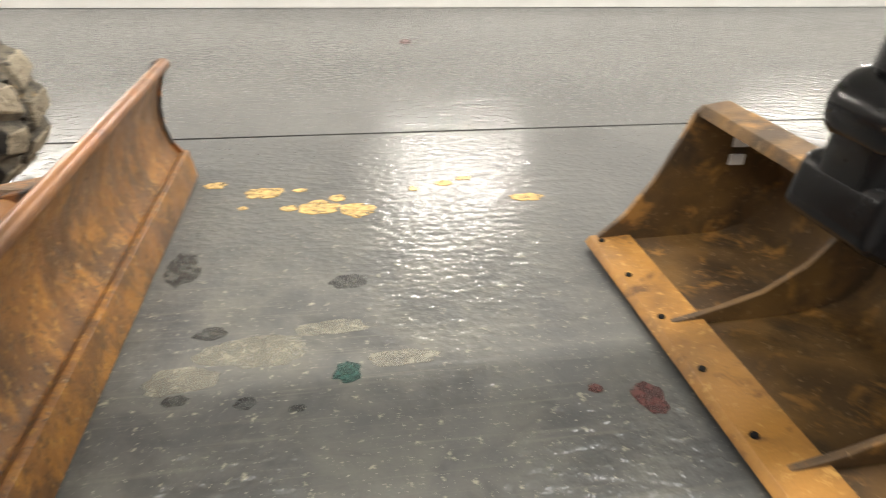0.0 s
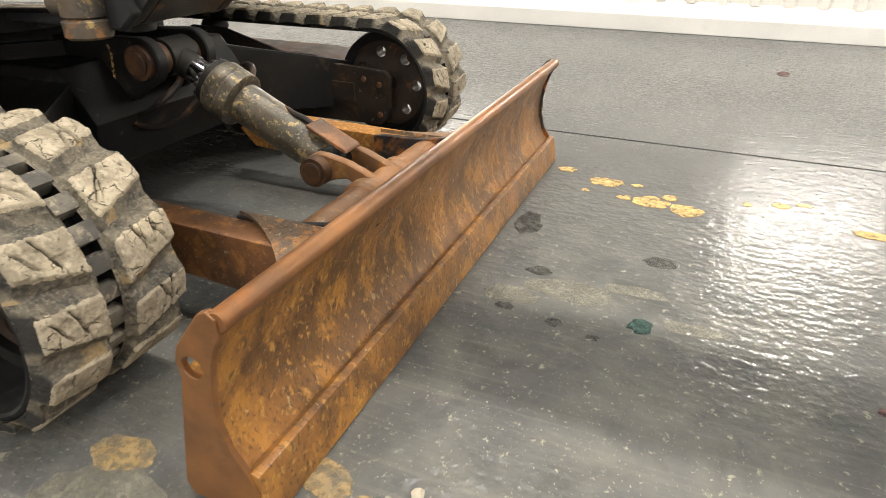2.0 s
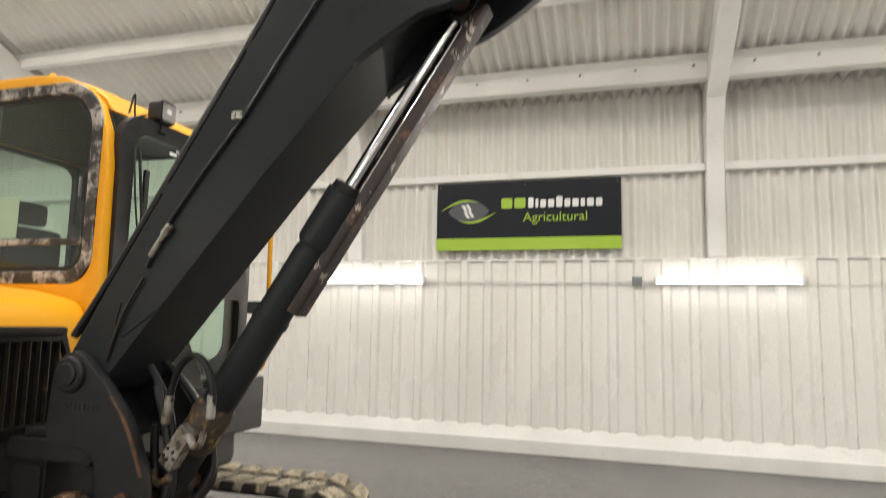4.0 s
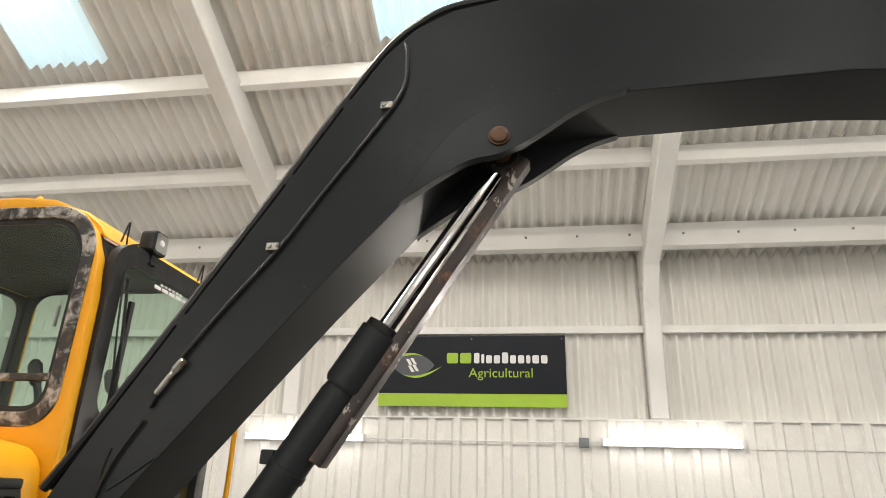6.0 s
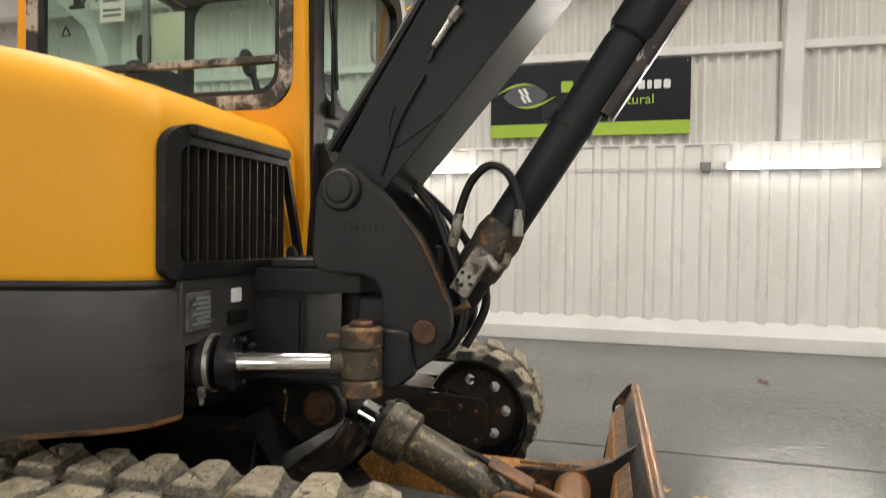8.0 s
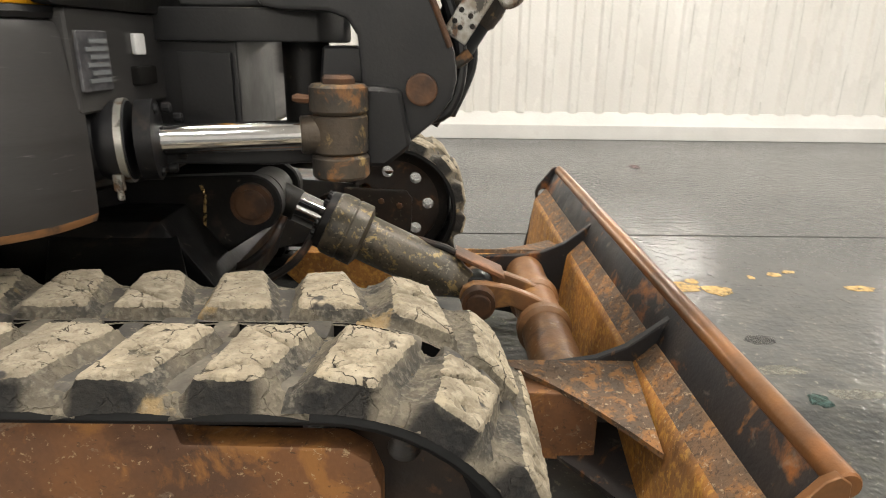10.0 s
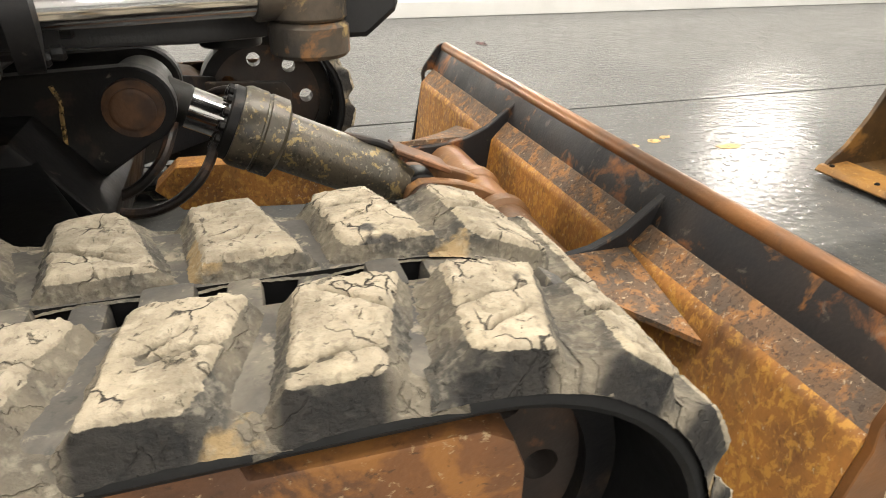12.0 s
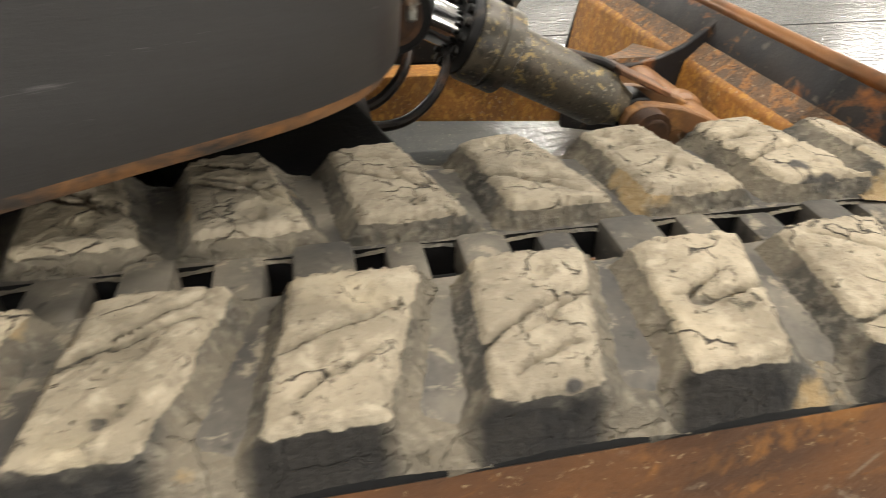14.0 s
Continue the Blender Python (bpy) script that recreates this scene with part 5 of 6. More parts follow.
def hood_profile(p):
    z = hood_top(p[0])
    return [(0.03, 1.085), (0.006, 1.085), (0.0, 1.1), (0.0, 1.25), (0.004, z - 0.14), (0.016, z - 0.085), (0.04, z - 0.045), (0.08, z - 0.015), (0.14, z), (0.3, z + 0.03), (0.55, z + 0.05), (0.75, z + 0.055)]


hood_plan = [(-2.12, 2.985), (-2.06, 2.975), (-2.04, 2.95), (-2.034, 2.9), (-2.034, 2.8), (-2.034, 2.6), (-2.034, 2.4), (-2.04, 2.345)] + [inset(p, 0.012) for p in SKIN if p[1] < 2.3]
hood_plan = [(p[0], p[1]) for p in hood_plan]
hood = part("engine_hood", shell(hood_plan, hood_profile), M_YELLOW, EX, "smooth yellow engine hood with rounded edges")
part("rear_cover", plate([(-4.09, 3.165), (-3.97, 3.75), (-3.7, 4.05), (-3.35, 4.15), (-3.35, 3.1), (-3.2, 2.75), (-3.5, 2.5), (-3.95, 2.75)], 1.07, 1.655, axis="z", bev=0.05, seg=3), M_YELLOW, EX, "yellow rear cover")
part("hood_gasket", shell([inset(p, 0.024) for p in SKIN[2:]], lambda p: [(0.05, 1.066), (-0.012, 1.066), (-0.016, 1.074), (-0.012, 1.084), (0.05, 1.084)]), M_HOSE, EX, "black rubber gasket")
# the black grille in the hood's front
gf = plate(rounded(2.282, 2.885, 1.085, 1.455, (0.03, 0.02, 0.02, 0.06)), -2.024, -1.998, [rounded(2.318, 2.865, 1.125, 1.408, (0.02, 0.012, 0.012, 0.03))], axis="x", bev=0.006, seg=2)
for v in gf.verts:
    v.co.x -= 3.0 * max(0.0, 2.37 - v.co.y) ** 2
    if v.co.y > 2.7:
        v.co.y -= 0.35 * (v.co.z - 1.25)
part("grille_frame", gf, M_BLACK, EX, "black grille frame")
grille = part("grille", box(-2.0335, -2.026, 2.31, 2.82, 1.11, 1.43, 0), M_DARK, EX, "dark radiator grille")
for i in range(13):
    y = 2.345 + i * 0.0385
    part("slat", plate([(y - 0.002, 1.12), (y + 0.002, 1.12), (y + 0.0, 1.415), (y - 0.004, 1.415)], -2.026, -2.006, axis="x", bev=0), M_GRILLE, grille)
part("grille_brow", box(-2.02, -1.985, 2.34, 2.815, 1.428, 1.46, 0.01), M_BLACK, grille)
# front apron below the grille
apron = part("front_apron", plate(rounded(2.33, 2.98, 0.92, 1.085, 0.01, 2), -2.05, -2.014, axis="x", bev=0.004), M_SKIRT, EX, "dark grey apron")
part("data_plate", plate(rounded(2.345, 2.44, 0.955, 1.05, 0.004, 2), -2.014, -2.008, axis="x", bev=0.001), M_LABEL, apron, "worn metal data plate with unreadable lines")
for i in range(6):
    part("plate_line", box(-2.0079, -2.0062, 2.365 + 0.012 * (i % 2), 2.432, 0.968 + i * 0.0125, 0.975 + i * 0.0125, 0), M_PLASTIC, apron)
part("white_label", plate(rounded(2.535, 2.578, 1.01, 1.048, 0.004, 2), -2.014, -2.007, axis="x", bev=0.001), M_PRINT, apron, "small white sticker")
part("pocket", box(-2.02, -2.0, 2.52, 2.6, 0.955, 0.99, 0.006), M_DARK, apron)

# swing bracket: two arms with a web between
brk = part("swing_bracket", plate([(-2.05, 2.64), (-1.8, 2.63), (-1.69, 2.66), (-1.65, 2.72), (-1.645, 2.8), (-1.68, 2.88), (-1.8, 2.94), (-2.05, 2.96)], 1.035, 1.1, axis="z", bev=0.008, seg=2), M_CAST, EX, "cast grey swing bracket")
part("bracket_cap", plate([(-1.97, 2.66), (-1.76, 2.68), (-1.72, 2.76), (-1.76, 2.88), (-1.97, 2.9)], 1.1, 1.13, axis="z", bev=0.006), M_CAST, brk)
part("lower_arm", plate([(-2.05, 2.62), (-1.8, 2.62), (-1.69, 2.66), (-1.65, 2.72), (-1.645, 2.8), (-1.68, 2.88), (-1.8, 2.94), (-2.05, 2.96)], 0.79, 0.84, axis="z", bev=0.008, seg=2), M_CAST, brk)
part("web", joined(box(-2.05, -1.86, 2.66, 2.94, 0.835, 1.04, 0.006), box(-1.98, -1.87, 2.648, 2.66, 0.86, 1.015, 0.004)), M_CAST, brk)
part("pivot_pin", rod((-1.745, 2.79, 0.76), (-1.745, 2.79, 1.125), 0.052, 24), M_BLACK, brk)

# swing cylinder
SE = Vector((-1.637, 2.545, 0.868))
SD = (Vector((-2.3, 2.37, 0.862)) - SE).normalized()
sc = part("swing_cylinder", turned(SE + SD * 0.7, SE + SD * 0.36, [(0, 0.06), (0.2, 0.062), (0.22, 0.07), (0.24, 0.064), (0.26, 0.072), (0.28, 0.066), (0.3, 0.074), (0.33, 0.07)], 28), M_HOSE, EX, "swing cylinder in a black rubber boot")
part("flange", turned(SE + SD * 0.355, SE + SD * 0.32, [(0, 0.062), (0.0, 0.072), (0.028, 0.073), (0.034, 0.03)], 28), M_BLACK, sc)
for i in range(10):
    a = 2 * math.pi * i / 10
    p = SE + SD * 0.326 + Vector((0.25 * 0.058 * math.cos(a), 0.058 * math.cos(a), 0.058 * math.sin(a)))
    part("flange_bolt", turned(p, p - SD * 0.018, [(0, 0.009), (0.012, 0.01), (0.016, 0.007)], 8), M_BLACK, sc)
part("hose_clamp", turned(SE + SD * 0.385, SE + SD * 0.365, [(0, 0.066), (0, 0.0745), (0.012, 0.075), (0.012, 0.066)], 32, True), M_STEEL, sc, "bright steel hose clamp")
part("clamp_screw", joined(box(-2.008, -1.992, 2.385, 2.4, 0.785, 0.815, 0.003), rod((-2.0, 2.392, 0.768), (-2.0, 2.392, 0.79), 0.006, 10)), M_STEEL, sc)
part("rod", rod(SE + SD * 0.33, SE + SD * 0.04, 0.0285, 28), M_CHROME, sc, "polished chrome rod")
eye = part("rod_eye", turned((-1.637, 2.545, 0.832), (-1.637, 2.545, 0.905), [(0, 0.05), (0.004, 0.054), (0.07, 0.054), (0.073, 0.05)], 28), M_HUB, sc, "muddy rusty rod eye")
part("eye_neck", rod(SE + SD * 0.075, SE + SD * 0.02, 0.036, 20), M_HUB, sc)
for za, zb in ((0.783, 0.83), (0.907, 0.962)):
    part("knuckle", turned((-1.637, 2.545, za), (-1.637, 2.545, zb), [(0, 0.05), (0.006, 0.056), (zb - za - 0.006, 0.056), (zb - za, 0.05)], 28), M_HUB, sc, "knuckle scraped to bare rusty metal")
part("pin_cap", turned((-1.637, 2.545, 0.96), (-1.637, 2.545, 0.978), [(0, 0.034), (0.012, 0.034), (0.018, 0.028)], 6), M_PIN, sc)
part("grease_nipple", turned((-1.69, 2.52, 0.935), (-1.725, 2.505, 0.938), [(0, 0.008), (0.02, 0.009), (0.03, 0.005)], 8), M_PIN, sc)

# swing post: two cheeks, a back web and the knuckle arm
CHEEK = [(-1.795, 1.3), (-1.783, 1.345), (-1.755, 1.378), (-1.718, 1.39), (-1.68, 1.38), (-1.645, 1.35), (-1.58, 1.29), (-1.5, 1.2), (-1.455, 1.12), (-1.415, 1.02), (-1.41, 0.97), (-1.42, 0.93), (-1.45, 0.89), (-1.54, 0.815), (-1.58, 0.8), (-1.6, 0.81), (-1.6, 0.93), (-1.6, 0.985), (-1.605, 1.05), (-1.625, 1.08), (-1.66, 1.092), (-1.75, 1.094), (-1.785, 1.1), (-1.803, 1.125), (-1.805, 1.17)]
post = part("swing_post", plate(CHEEK, 2.592, 2.632, bev=0.01, seg=2), M_CAST, EX, "cast charcoal swing post, edge rusty")
part("far_cheek", plate(CHEEK, 2.905, 2.945, bev=0.01, seg=2), M_CAST, post)
part("back_web", plate([(-1.8, 1.12), (-1.8, 1.28), (-1.77, 1.28), (-1.7, 1.16), (-1.62, 1.12), (-1.64, 1.1)], 2.63, 2.907, bev=0.006), M_CAST, post)
part("lower_body", plate([(-1.6, 0.805), (-1.55, 0.81), (-1.46, 0.88), (-1.44, 0.91), (-1.56, 0.93), (-1.6, 1.03), (-1.68, 1.03), (-1.7, 0.85), (-1.68, 0.84)], 2.63, 2.907, bev=0.006), M_CAST, post)
part("knuckle_arm", joined(plate([(-1.66, 0.8), (-1.55, 0.8), (-1.5, 0.84), (-1.52, 0.95), (-1.56, 0.955), (-1.66, 0.955)], 2.565, 2.6, bev=0.008)), M_CAST, post)
part("boom_pin", turned((-1.718, 2.565, 1.318), (-1.718, 2.97, 1.318), [(0, 0.03), (0.004, 0.036), (0.01, 0.036), (0.01, 0.05), (0.016, 0.056), (0.028, 0.058), (0.37, 0.058), (0.4, 0.04)], 28), M_CAST, post, "boom foot pin with a dull head")
part("ram_pin", turned((-1.48, 2.574, 0.95), (-1.48, 2.96, 0.95), [(0, 0.026), (0.003, 0.031), (0.03, 0.032), (0.38, 0.03)], 24), M_PIN, post, "rusty brown ram pin")
for i in range(8):
    part("cast_mark", box(-1.735 + i * 0.0175, -1.724 + i * 0.0175, 2.5895, 2.592, 1.213 - 0.0008 * i, 1.233 - 0.0008 * i, 0.001), M_CAST, post)
part("rust_edge", swept([(-1.555, 2.59, 1.255), (-1.5, 2.589, 1.19), (-1.46, 2.589, 1.115), (-1.425, 2.59, 1.03)], 0.0065, 8), M_PIN, post, "bare rusty edge")

# boom
BOOM = [(-1.78, 1.29), (-1.775, 1.37), (-1.635, 1.61), (-1.215, 2.28), (-1.015, 2.61), (-0.885, 2.81), (-0.79, 2.905), (-0.665, 2.97), (-0.5, 3.0), (-0.2, 2.99), (0.5, 2.96), (1.3, 2.82), (1.62, 2.7), (1.66, 2.62), (1.6, 2.55), (1.3, 2.58), (0.5, 2.63), (-0.13, 2.605), (-0.3, 2.59), (-0.42, 2.575), (-0.56, 2.53), (-0.67, 2.45), (-0.745, 2.36), (-0.8, 2.265), (-1.07, 1.965), (-1.36, 1.62), (-1.6, 1.335), (-1.65, 1.275), (-1.72, 1.25)]
boom = part("boom", plate(BOOM, 2.632, 2.903, bev=0.006, seg=2), M_GREY, EX, "smooth charcoal grey boom with a sharp bend")
# boss plates that take the ram's pin
BOSS_UP = [(-0.81, 2.248), (-0.76, 2.345), (-0.7, 2.44), (-0.62, 2.525), (-0.531, 2.573), (-0.45, 2.595), (-0.365, 2.605), (-0.25, 2.612), (-0.12, 2.617)]
BOSS_LOW = [(-0.131, 2.604), (-0.21, 2.58), (-0.287, 2.541), (-0.36, 2.49), (-0.438, 2.439), (-0.52, 2.402), (-0.603, 2.386), (-0.7, 2.33), (-0.8, 2.262)]
BOSS = [(p.x, p.z) for line in (BOSS_UP, BOSS_LOW) for p in smooth_path([(a, 0, b) for a, b in line], 3)]
for y in (2.617, 2.883):
    part("boss_plate", plate(BOSS, y, y + 0.035, bev=0.004, seg=2), M_GREY, boom)
part("boss_weld", swept([(a, 2.63, b + 0.004) for a, b in BOSS_UP], 0.0045, 6, 3), M_HOSE, boom, "dark weld line round the boss")
part("mid_pin", turned((-0.513, 2.598, 2.462), (-0.513, 2.93, 2.462), [(0, 0.006), (0.0, 0.02), (0.003, 0.026), (0.012, 0.027), (0.012, 0.032), (0.02, 0.033), (0.3, 0.033)], 24), M_PIN, boom, "rusty pin")
part("weld_seam", swept([(-1.585, 2.631, 1.545), (-1.6, 2.631, 1.48), (-1.585, 2.631, 1.442), (-1.56, 2.631, 1.445), (-1.453, 2.631, 1.52)], 0.004, 6), M_GREY, boom)
# steel pipes and hoses along the boom's side and top
TOP = [(-1.78, 1.42), (-1.65, 1.61), (-1.415, 1.985), (-1.225, 2.29), (-1.025, 2.62), (-0.895, 2.82), (-0.8, 2.915), (-0.67, 2.985), (-0.45, 3.015)]
for k, (yy, dz) in enumerate(((2.65, 0.014), (2.68, 0.018), (2.71, 0.016))):
    part("boom_pipe", swept([(a, yy, b + dz) for a, b in TOP], 0.014, 8), M_HOSE, boom, "black pipe along the boom's back")
part("side_pipe", swept([(-1.62, 2.628, 1.36), (-1.57, 2.622, 1.5), (-1.5, 2.622, 1.62)], 0.005, 8), M_HOSE, boom)
part("side_line", swept([(-1.49, 2.624, 1.655), (-1.42, 2.622, 1.79), (-1.3, 2.622, 1.955), (-1.17, 2.622, 2.12), (-1.05, 2.622, 2.3), (-0.9, 2.622, 2.52), (-0.82, 2.622, 2.66), (-0.815, 2.626, 2.8), (-0.83, 2.64, 2.86)], 0.0065, 8), M_HOSE, boom, "thin grease line")
for p in ((-1.189, 2.126), (-0.87, 2.6)):
    part("line_clamp", joined(box(p[0] - 0.02, p[0] + 0.02, 2.614, 2.633, p[1] - 0.012, p[1] + 0.012, 0.003), turned((p[0] - 0.008, 2.614, p[1]), (p[0] - 0.008, 2.606, p[1]), [(0, 0.008), (0.006, 0.007)], 6)), M_STEEL, boom, "plated steel line clamp")
part("nipple_block", joined(rod((-1.475, 2.618, 1.69), (-1.43, 2.616, 1.755), 0.009, 10), rod((-1.43, 2.616, 1.755), (-1.405, 2.616, 1.785), 0.013, 6)), M_STEEL, boom)
for a, b in ((-1.44, 1.88), (-1.16, 2.33), (-1.0, 2.6)):
    part("pipe_clamp", box(-0.02, 0.02, 2.635, 2.725, -0.012, 0.022, 0.003, Matrix.Translation((a, 0, b + 0.02)) @ Matrix.Rotation(radians(-58), 4, "Y")), M_BLACK, boom)

# boom ram
RA, RB = Vector((-1.48, 2.768, 0.95)), Vector((-0.513, 2.768, 2.462))
rd = (RB - RA).normalized()
RL = (RB - RA).length
side = Vector((rd.z, 0, -rd.x))
ram = part("boom_ram", turned(RA, RB, [(0.02, 0.04), (0.05, 0.056), (0.9, 0.056), (0.93, 0.05)], 32), M_GREY, EX, "charcoal boom ram")
part("gland", turned(RA, RB, [(0.925, 0.058), (0.94, 0.066), (1.12, 0.066), (1.125, 0.05)], 32), M_GREY, ram, "wider gland with chipped paint")
part("gland_lip", turned(RA, RB, [(1.12, 0.06), (1.145, 0.058), (1.15, 0.03)], 12), M_BLACK, ram)
part("rod", rod(RA + rd * 1.13, RA + rd * (RL - 0.05), 0.0275, 28), M_CHROME, ram, "polished chrome rod")
part("rod_eye", turned((RB.x, 2.72, RB.z), (RB.x, 2.816, RB.z), [(0, 0.05), (0.004, 0.055), (0.092, 0.055), (0.096, 0.05)], 24), M_BLACK, ram)
part("tail_eye", turned((RA.x, 2.7, RA.z), (RA.x, 2.836, RA.z), [(0, 0.055), (0.004, 0.06), (0.13, 0.06), (0.136, 0.055)], 24), M_BLACK, ram)
part("band", turned(RA, RB, [(0.645, 0.056), (0.645, 0.0605), (0.665, 0.0605), (0.665, 0.056)], 28), M_GREY, ram)
part("lug", box(-0.02, 0.02, -0.022, 0.022, -0.02, 0.02, 0.005, Matrix.Translation(RA + rd * 0.655 - side * 0.066)), M_GREY, ram)
q0, q1 = RA + rd * 0.72 + side * 0.078, RA + rd * (RL + 0.03) + side * 0.07
gx = rd * (q1 - q0).length
sect = [(-0.008, -0.03), (-0.008, 0.03), (0.006, 0.036), (0.03, 0.036), (0.03, 0.03), (0.008, 0.028), (0.008, -0.028), (0.03, -0.03), (0.03, -0.036), (0.006, -0.036)]
gv = [q0 + side * (-a) + Vector((0, b, 0)) for a, b in sect] + [q0 + gx + side * (-a) + Vector((0, b, 0)) for a, b in sect]
n_ = len(sect)
part("rod_guard", bevelled(quads(gv, [tuple(range(n_)), tuple(range(n_, 2 * n_))] + [(i, (i + 1) % n_, n_ + (i + 1) % n_, n_ + i) for i in range(n_)]), 0.001, 1), M_GUARD, ram, "worn rusty steel rod guard")
# check valve, fittings and hoses at the ram's foot
vm = Matrix.Translation(RA + rd * 0.19 + Vector((0, -0.075, 0)) + side * (-0.0)) @ Matrix(((rd.x, 0, side.x, 0), (0, 1, 0, 0), (rd.z, 0, side.z, 0), (0, 0, 0, 1)))
valve = part("check_valve", box(-0.075, 0.06, -0.022, 0.03, -0.026, 0.028, 0.006, vm), M_VALVE, ram, "scuffed pale valve block")
part("mud_collar", turned(RA, RB, [(0.17, 0.056), (0.18, 0.063), (0.21, 0.066), (0.25, 0.062), (0.29, 0.067), (0.33, 0.06), (0.335, 0.056)], 24), M_HUB, ram, "muddy rust-brown collar")
for a, b in ((-0.02, 0.006), (-0.035, 0.02), (-0.05, 0.0), (-0.045, -0.016), (-0.02, -0.016)):
    p = vm @ Vector((a, -0.022, b))
    part("valve_plug", turned(p, p + Vector((0, -0.006, 0)), [(0, 0.006), (0.004, 0.005)], 8), M_BLACK, valve)
part("fitting", swept([vm @ Vector(p) for p in ((0.05, -0.015, 0.02), (0.045, -0.02, 0.04), (0.04, -0.02, 0.055), (0.06, -0.02, 0.068), (0.09, -0.02, 0.06))], 0.011, 10), M_VALVE, valve, "plated pipe elbow")
part("lower_fitting", swept([vm @ Vector(p) for p in ((-0.1, -0.02, -0.02), (-0.12, -0.03, 0.0), (-0.115, -0.03, 0.03), (-0.08, -0.03, 0.045))], 0.012, 10), M_HUB, valve)
part("hydraulic_hose", swept([(-1.435, 2.69, 1.17), (-1.415, 2.68, 1.26), (-1.38, 2.67, 1.345), (-1.33, 2.665, 1.385), (-1.28, 2.665, 1.36), (-1.25, 2.665, 1.28), (-1.255, 2.67, 1.215)], 0.0115, 10), M_HOSE, EX, "looped black hydraulic hose")
part("hose_ferrule", rod((-1.435, 2.69, 1.17), (-1.414, 2.68, 1.26), 0.014, 12), M_VALVE, EX)
part("hose_ferrule", rod((-1.256, 2.67, 1.2), (-1.252, 2.666, 1.27), 0.014, 12), M_VALVE, EX)
for pts in ([(-1.5, 2.72, 1.28), (-1.43, 2.7, 1.12), (-1.4, 2.68, 1.0), (-1.43, 2.66, 0.9), (-1.52, 2.66, 0.88)], [(-1.56, 2.75, 1.34), (-1.47, 2.74, 1.22), (-1.42, 2.72, 1.08), (-1.405, 2.7, 0.96), (-1.46, 2.7, 0.87)],
            [(-1.6, 2.85, 1.36), (-1.48, 2.86, 1.25), (-1.4, 2.86, 1.12), (-1.37, 2.85, 1.0), (-1.42, 2.8, 0.88)], [(-1.47, 2.69, 1.17), (-1.475, 2.7, 1.08), (-1.46, 2.7, 0.98)]):
    part("hydraulic_hose", swept(pts, 0.013, 10), M_HOSE, EX, "black hydraulic hose")

# arm and bucket linkage in front
part("arm", plate([(1.3, 2.95), (1.58, 2.9), (1.7, 2.6), (1.4, 1.5), (1.12, 0.72), (1.03, 0.6), (0.92, 0.64), (0.94, 0.8), (1.16, 1.6), (1.4, 2.5)], 2.69, 2.85, bev=0.01, seg=2), M_GREY, EX, "charcoal dipper arm")
part("arm_ram", rod((1.05, 2.765, 2.95), (0.9, 2.765, 1.5), 0.05, 24), M_GREY, EX)
lk = part("bucket_link", plate([(0.7, 0.71), (0.76, 0.76), (0.88, 0.76), (0.96, 0.66), (0.95, 0.45), (0.82, 0.41), (0.73, 0.46), (0.695, 0.58)], 2.68, 2.85, bev=0.045, seg=5), M_GLOSS, EX, "glossy black bucket linkage")
for lx_, lz_ in ((0.77, 0.7), (0.78, 0.53)):
    part("link_boss", turned((lx_, 2.65, lz_), (lx_, 2.88, lz_), [(0, 0.05), (0.02, 0.075), (0.06, 0.085), (0.17, 0.085), (0.21, 0.075), (0.23, 0.05)], 24), M_GLOSS, lk)
part("link_rod", turned((0.78, 2.765, 0.76), (0.84, 2.765, 1.6), [(0, 0.05), (0.02, 0.075), (0.16, 0.075), (0.22, 0.05), (0.84, 0.045)], 24), M_GLOSS, lk)
part("hitch", plate([(0.7, 0.6), (1.1, 0.66), (1.14, 0.52), (1.05, 0.42), (0.8, 0.42), (0.68, 0.48)], 2.64, 2.89, bev=0.03, seg=3), M_GLOSS, EX, "black quick hitch")
KY0, KY1 = 2.0, 3.53
bk_out = [(0.575, 0.03), (0.72, 0.022), (1.0, 0.03), (1.12, 0.06), (1.2, 0.14), (1.22, 0.25), (1.18, 0.36), (1.08, 0.44), (0.95, 0.475), (0.87, 0.485)]
bk_in = [(0.88, 0.468), (0.95, 0.458), (1.06, 0.424), (1.15, 0.35), (1.19, 0.25), (1.17, 0.15), (1.1, 0.08), (1.0, 0.05), (0.72, 0.042), (0.58, 0.044)]
bucket = part("bucket", plate(bk_out + bk_in, KY0 + 0.016, KY1 - 0.016, bev=0.002), M_BUCKET, EX, "wide rusty ditching bucket resting on the floor")
BSIDE = [(0.575, 0.03), (0.72, 0.022), (1.0, 0.03), (1.12, 0.06), (1.2, 0.14), (1.22, 0.25), (1.18, 0.36), (1.08, 0.44), (0.95, 0.475), (0.862, 0.495), (0.835, 0.47), (0.8, 0.38), (0.74, 0.25), (0.66, 0.13), (0.585, 0.062)]
for y in (KY0, KY1 - 0.02):
    part("side_plate", plate(BSIDE, y, y + 0.02, bev=0.003), M_BUCKET, bucket)
part("rim", plate([(0.842, 0.462), (0.85, 0.498), (0.93, 0.512), (0.955, 0.48), (0.93, 0.465)], KY0 + 0.02, KY1 - 0.02, bev=0.006, seg=2), M_BUCKET, bucket, "folded upper rim")
part("lip_blade", plate([(0.552, 0.022), (0.545, 0.03), (0.56, 0.052), (0.69, 0.06), (0.7, 0.045), (0.6, 0.02)], KY0 - 0.004, KY1 + 0.004, bev=0.002), M_LIP, bucket, "bright orange worn cutting lip")
k = 0
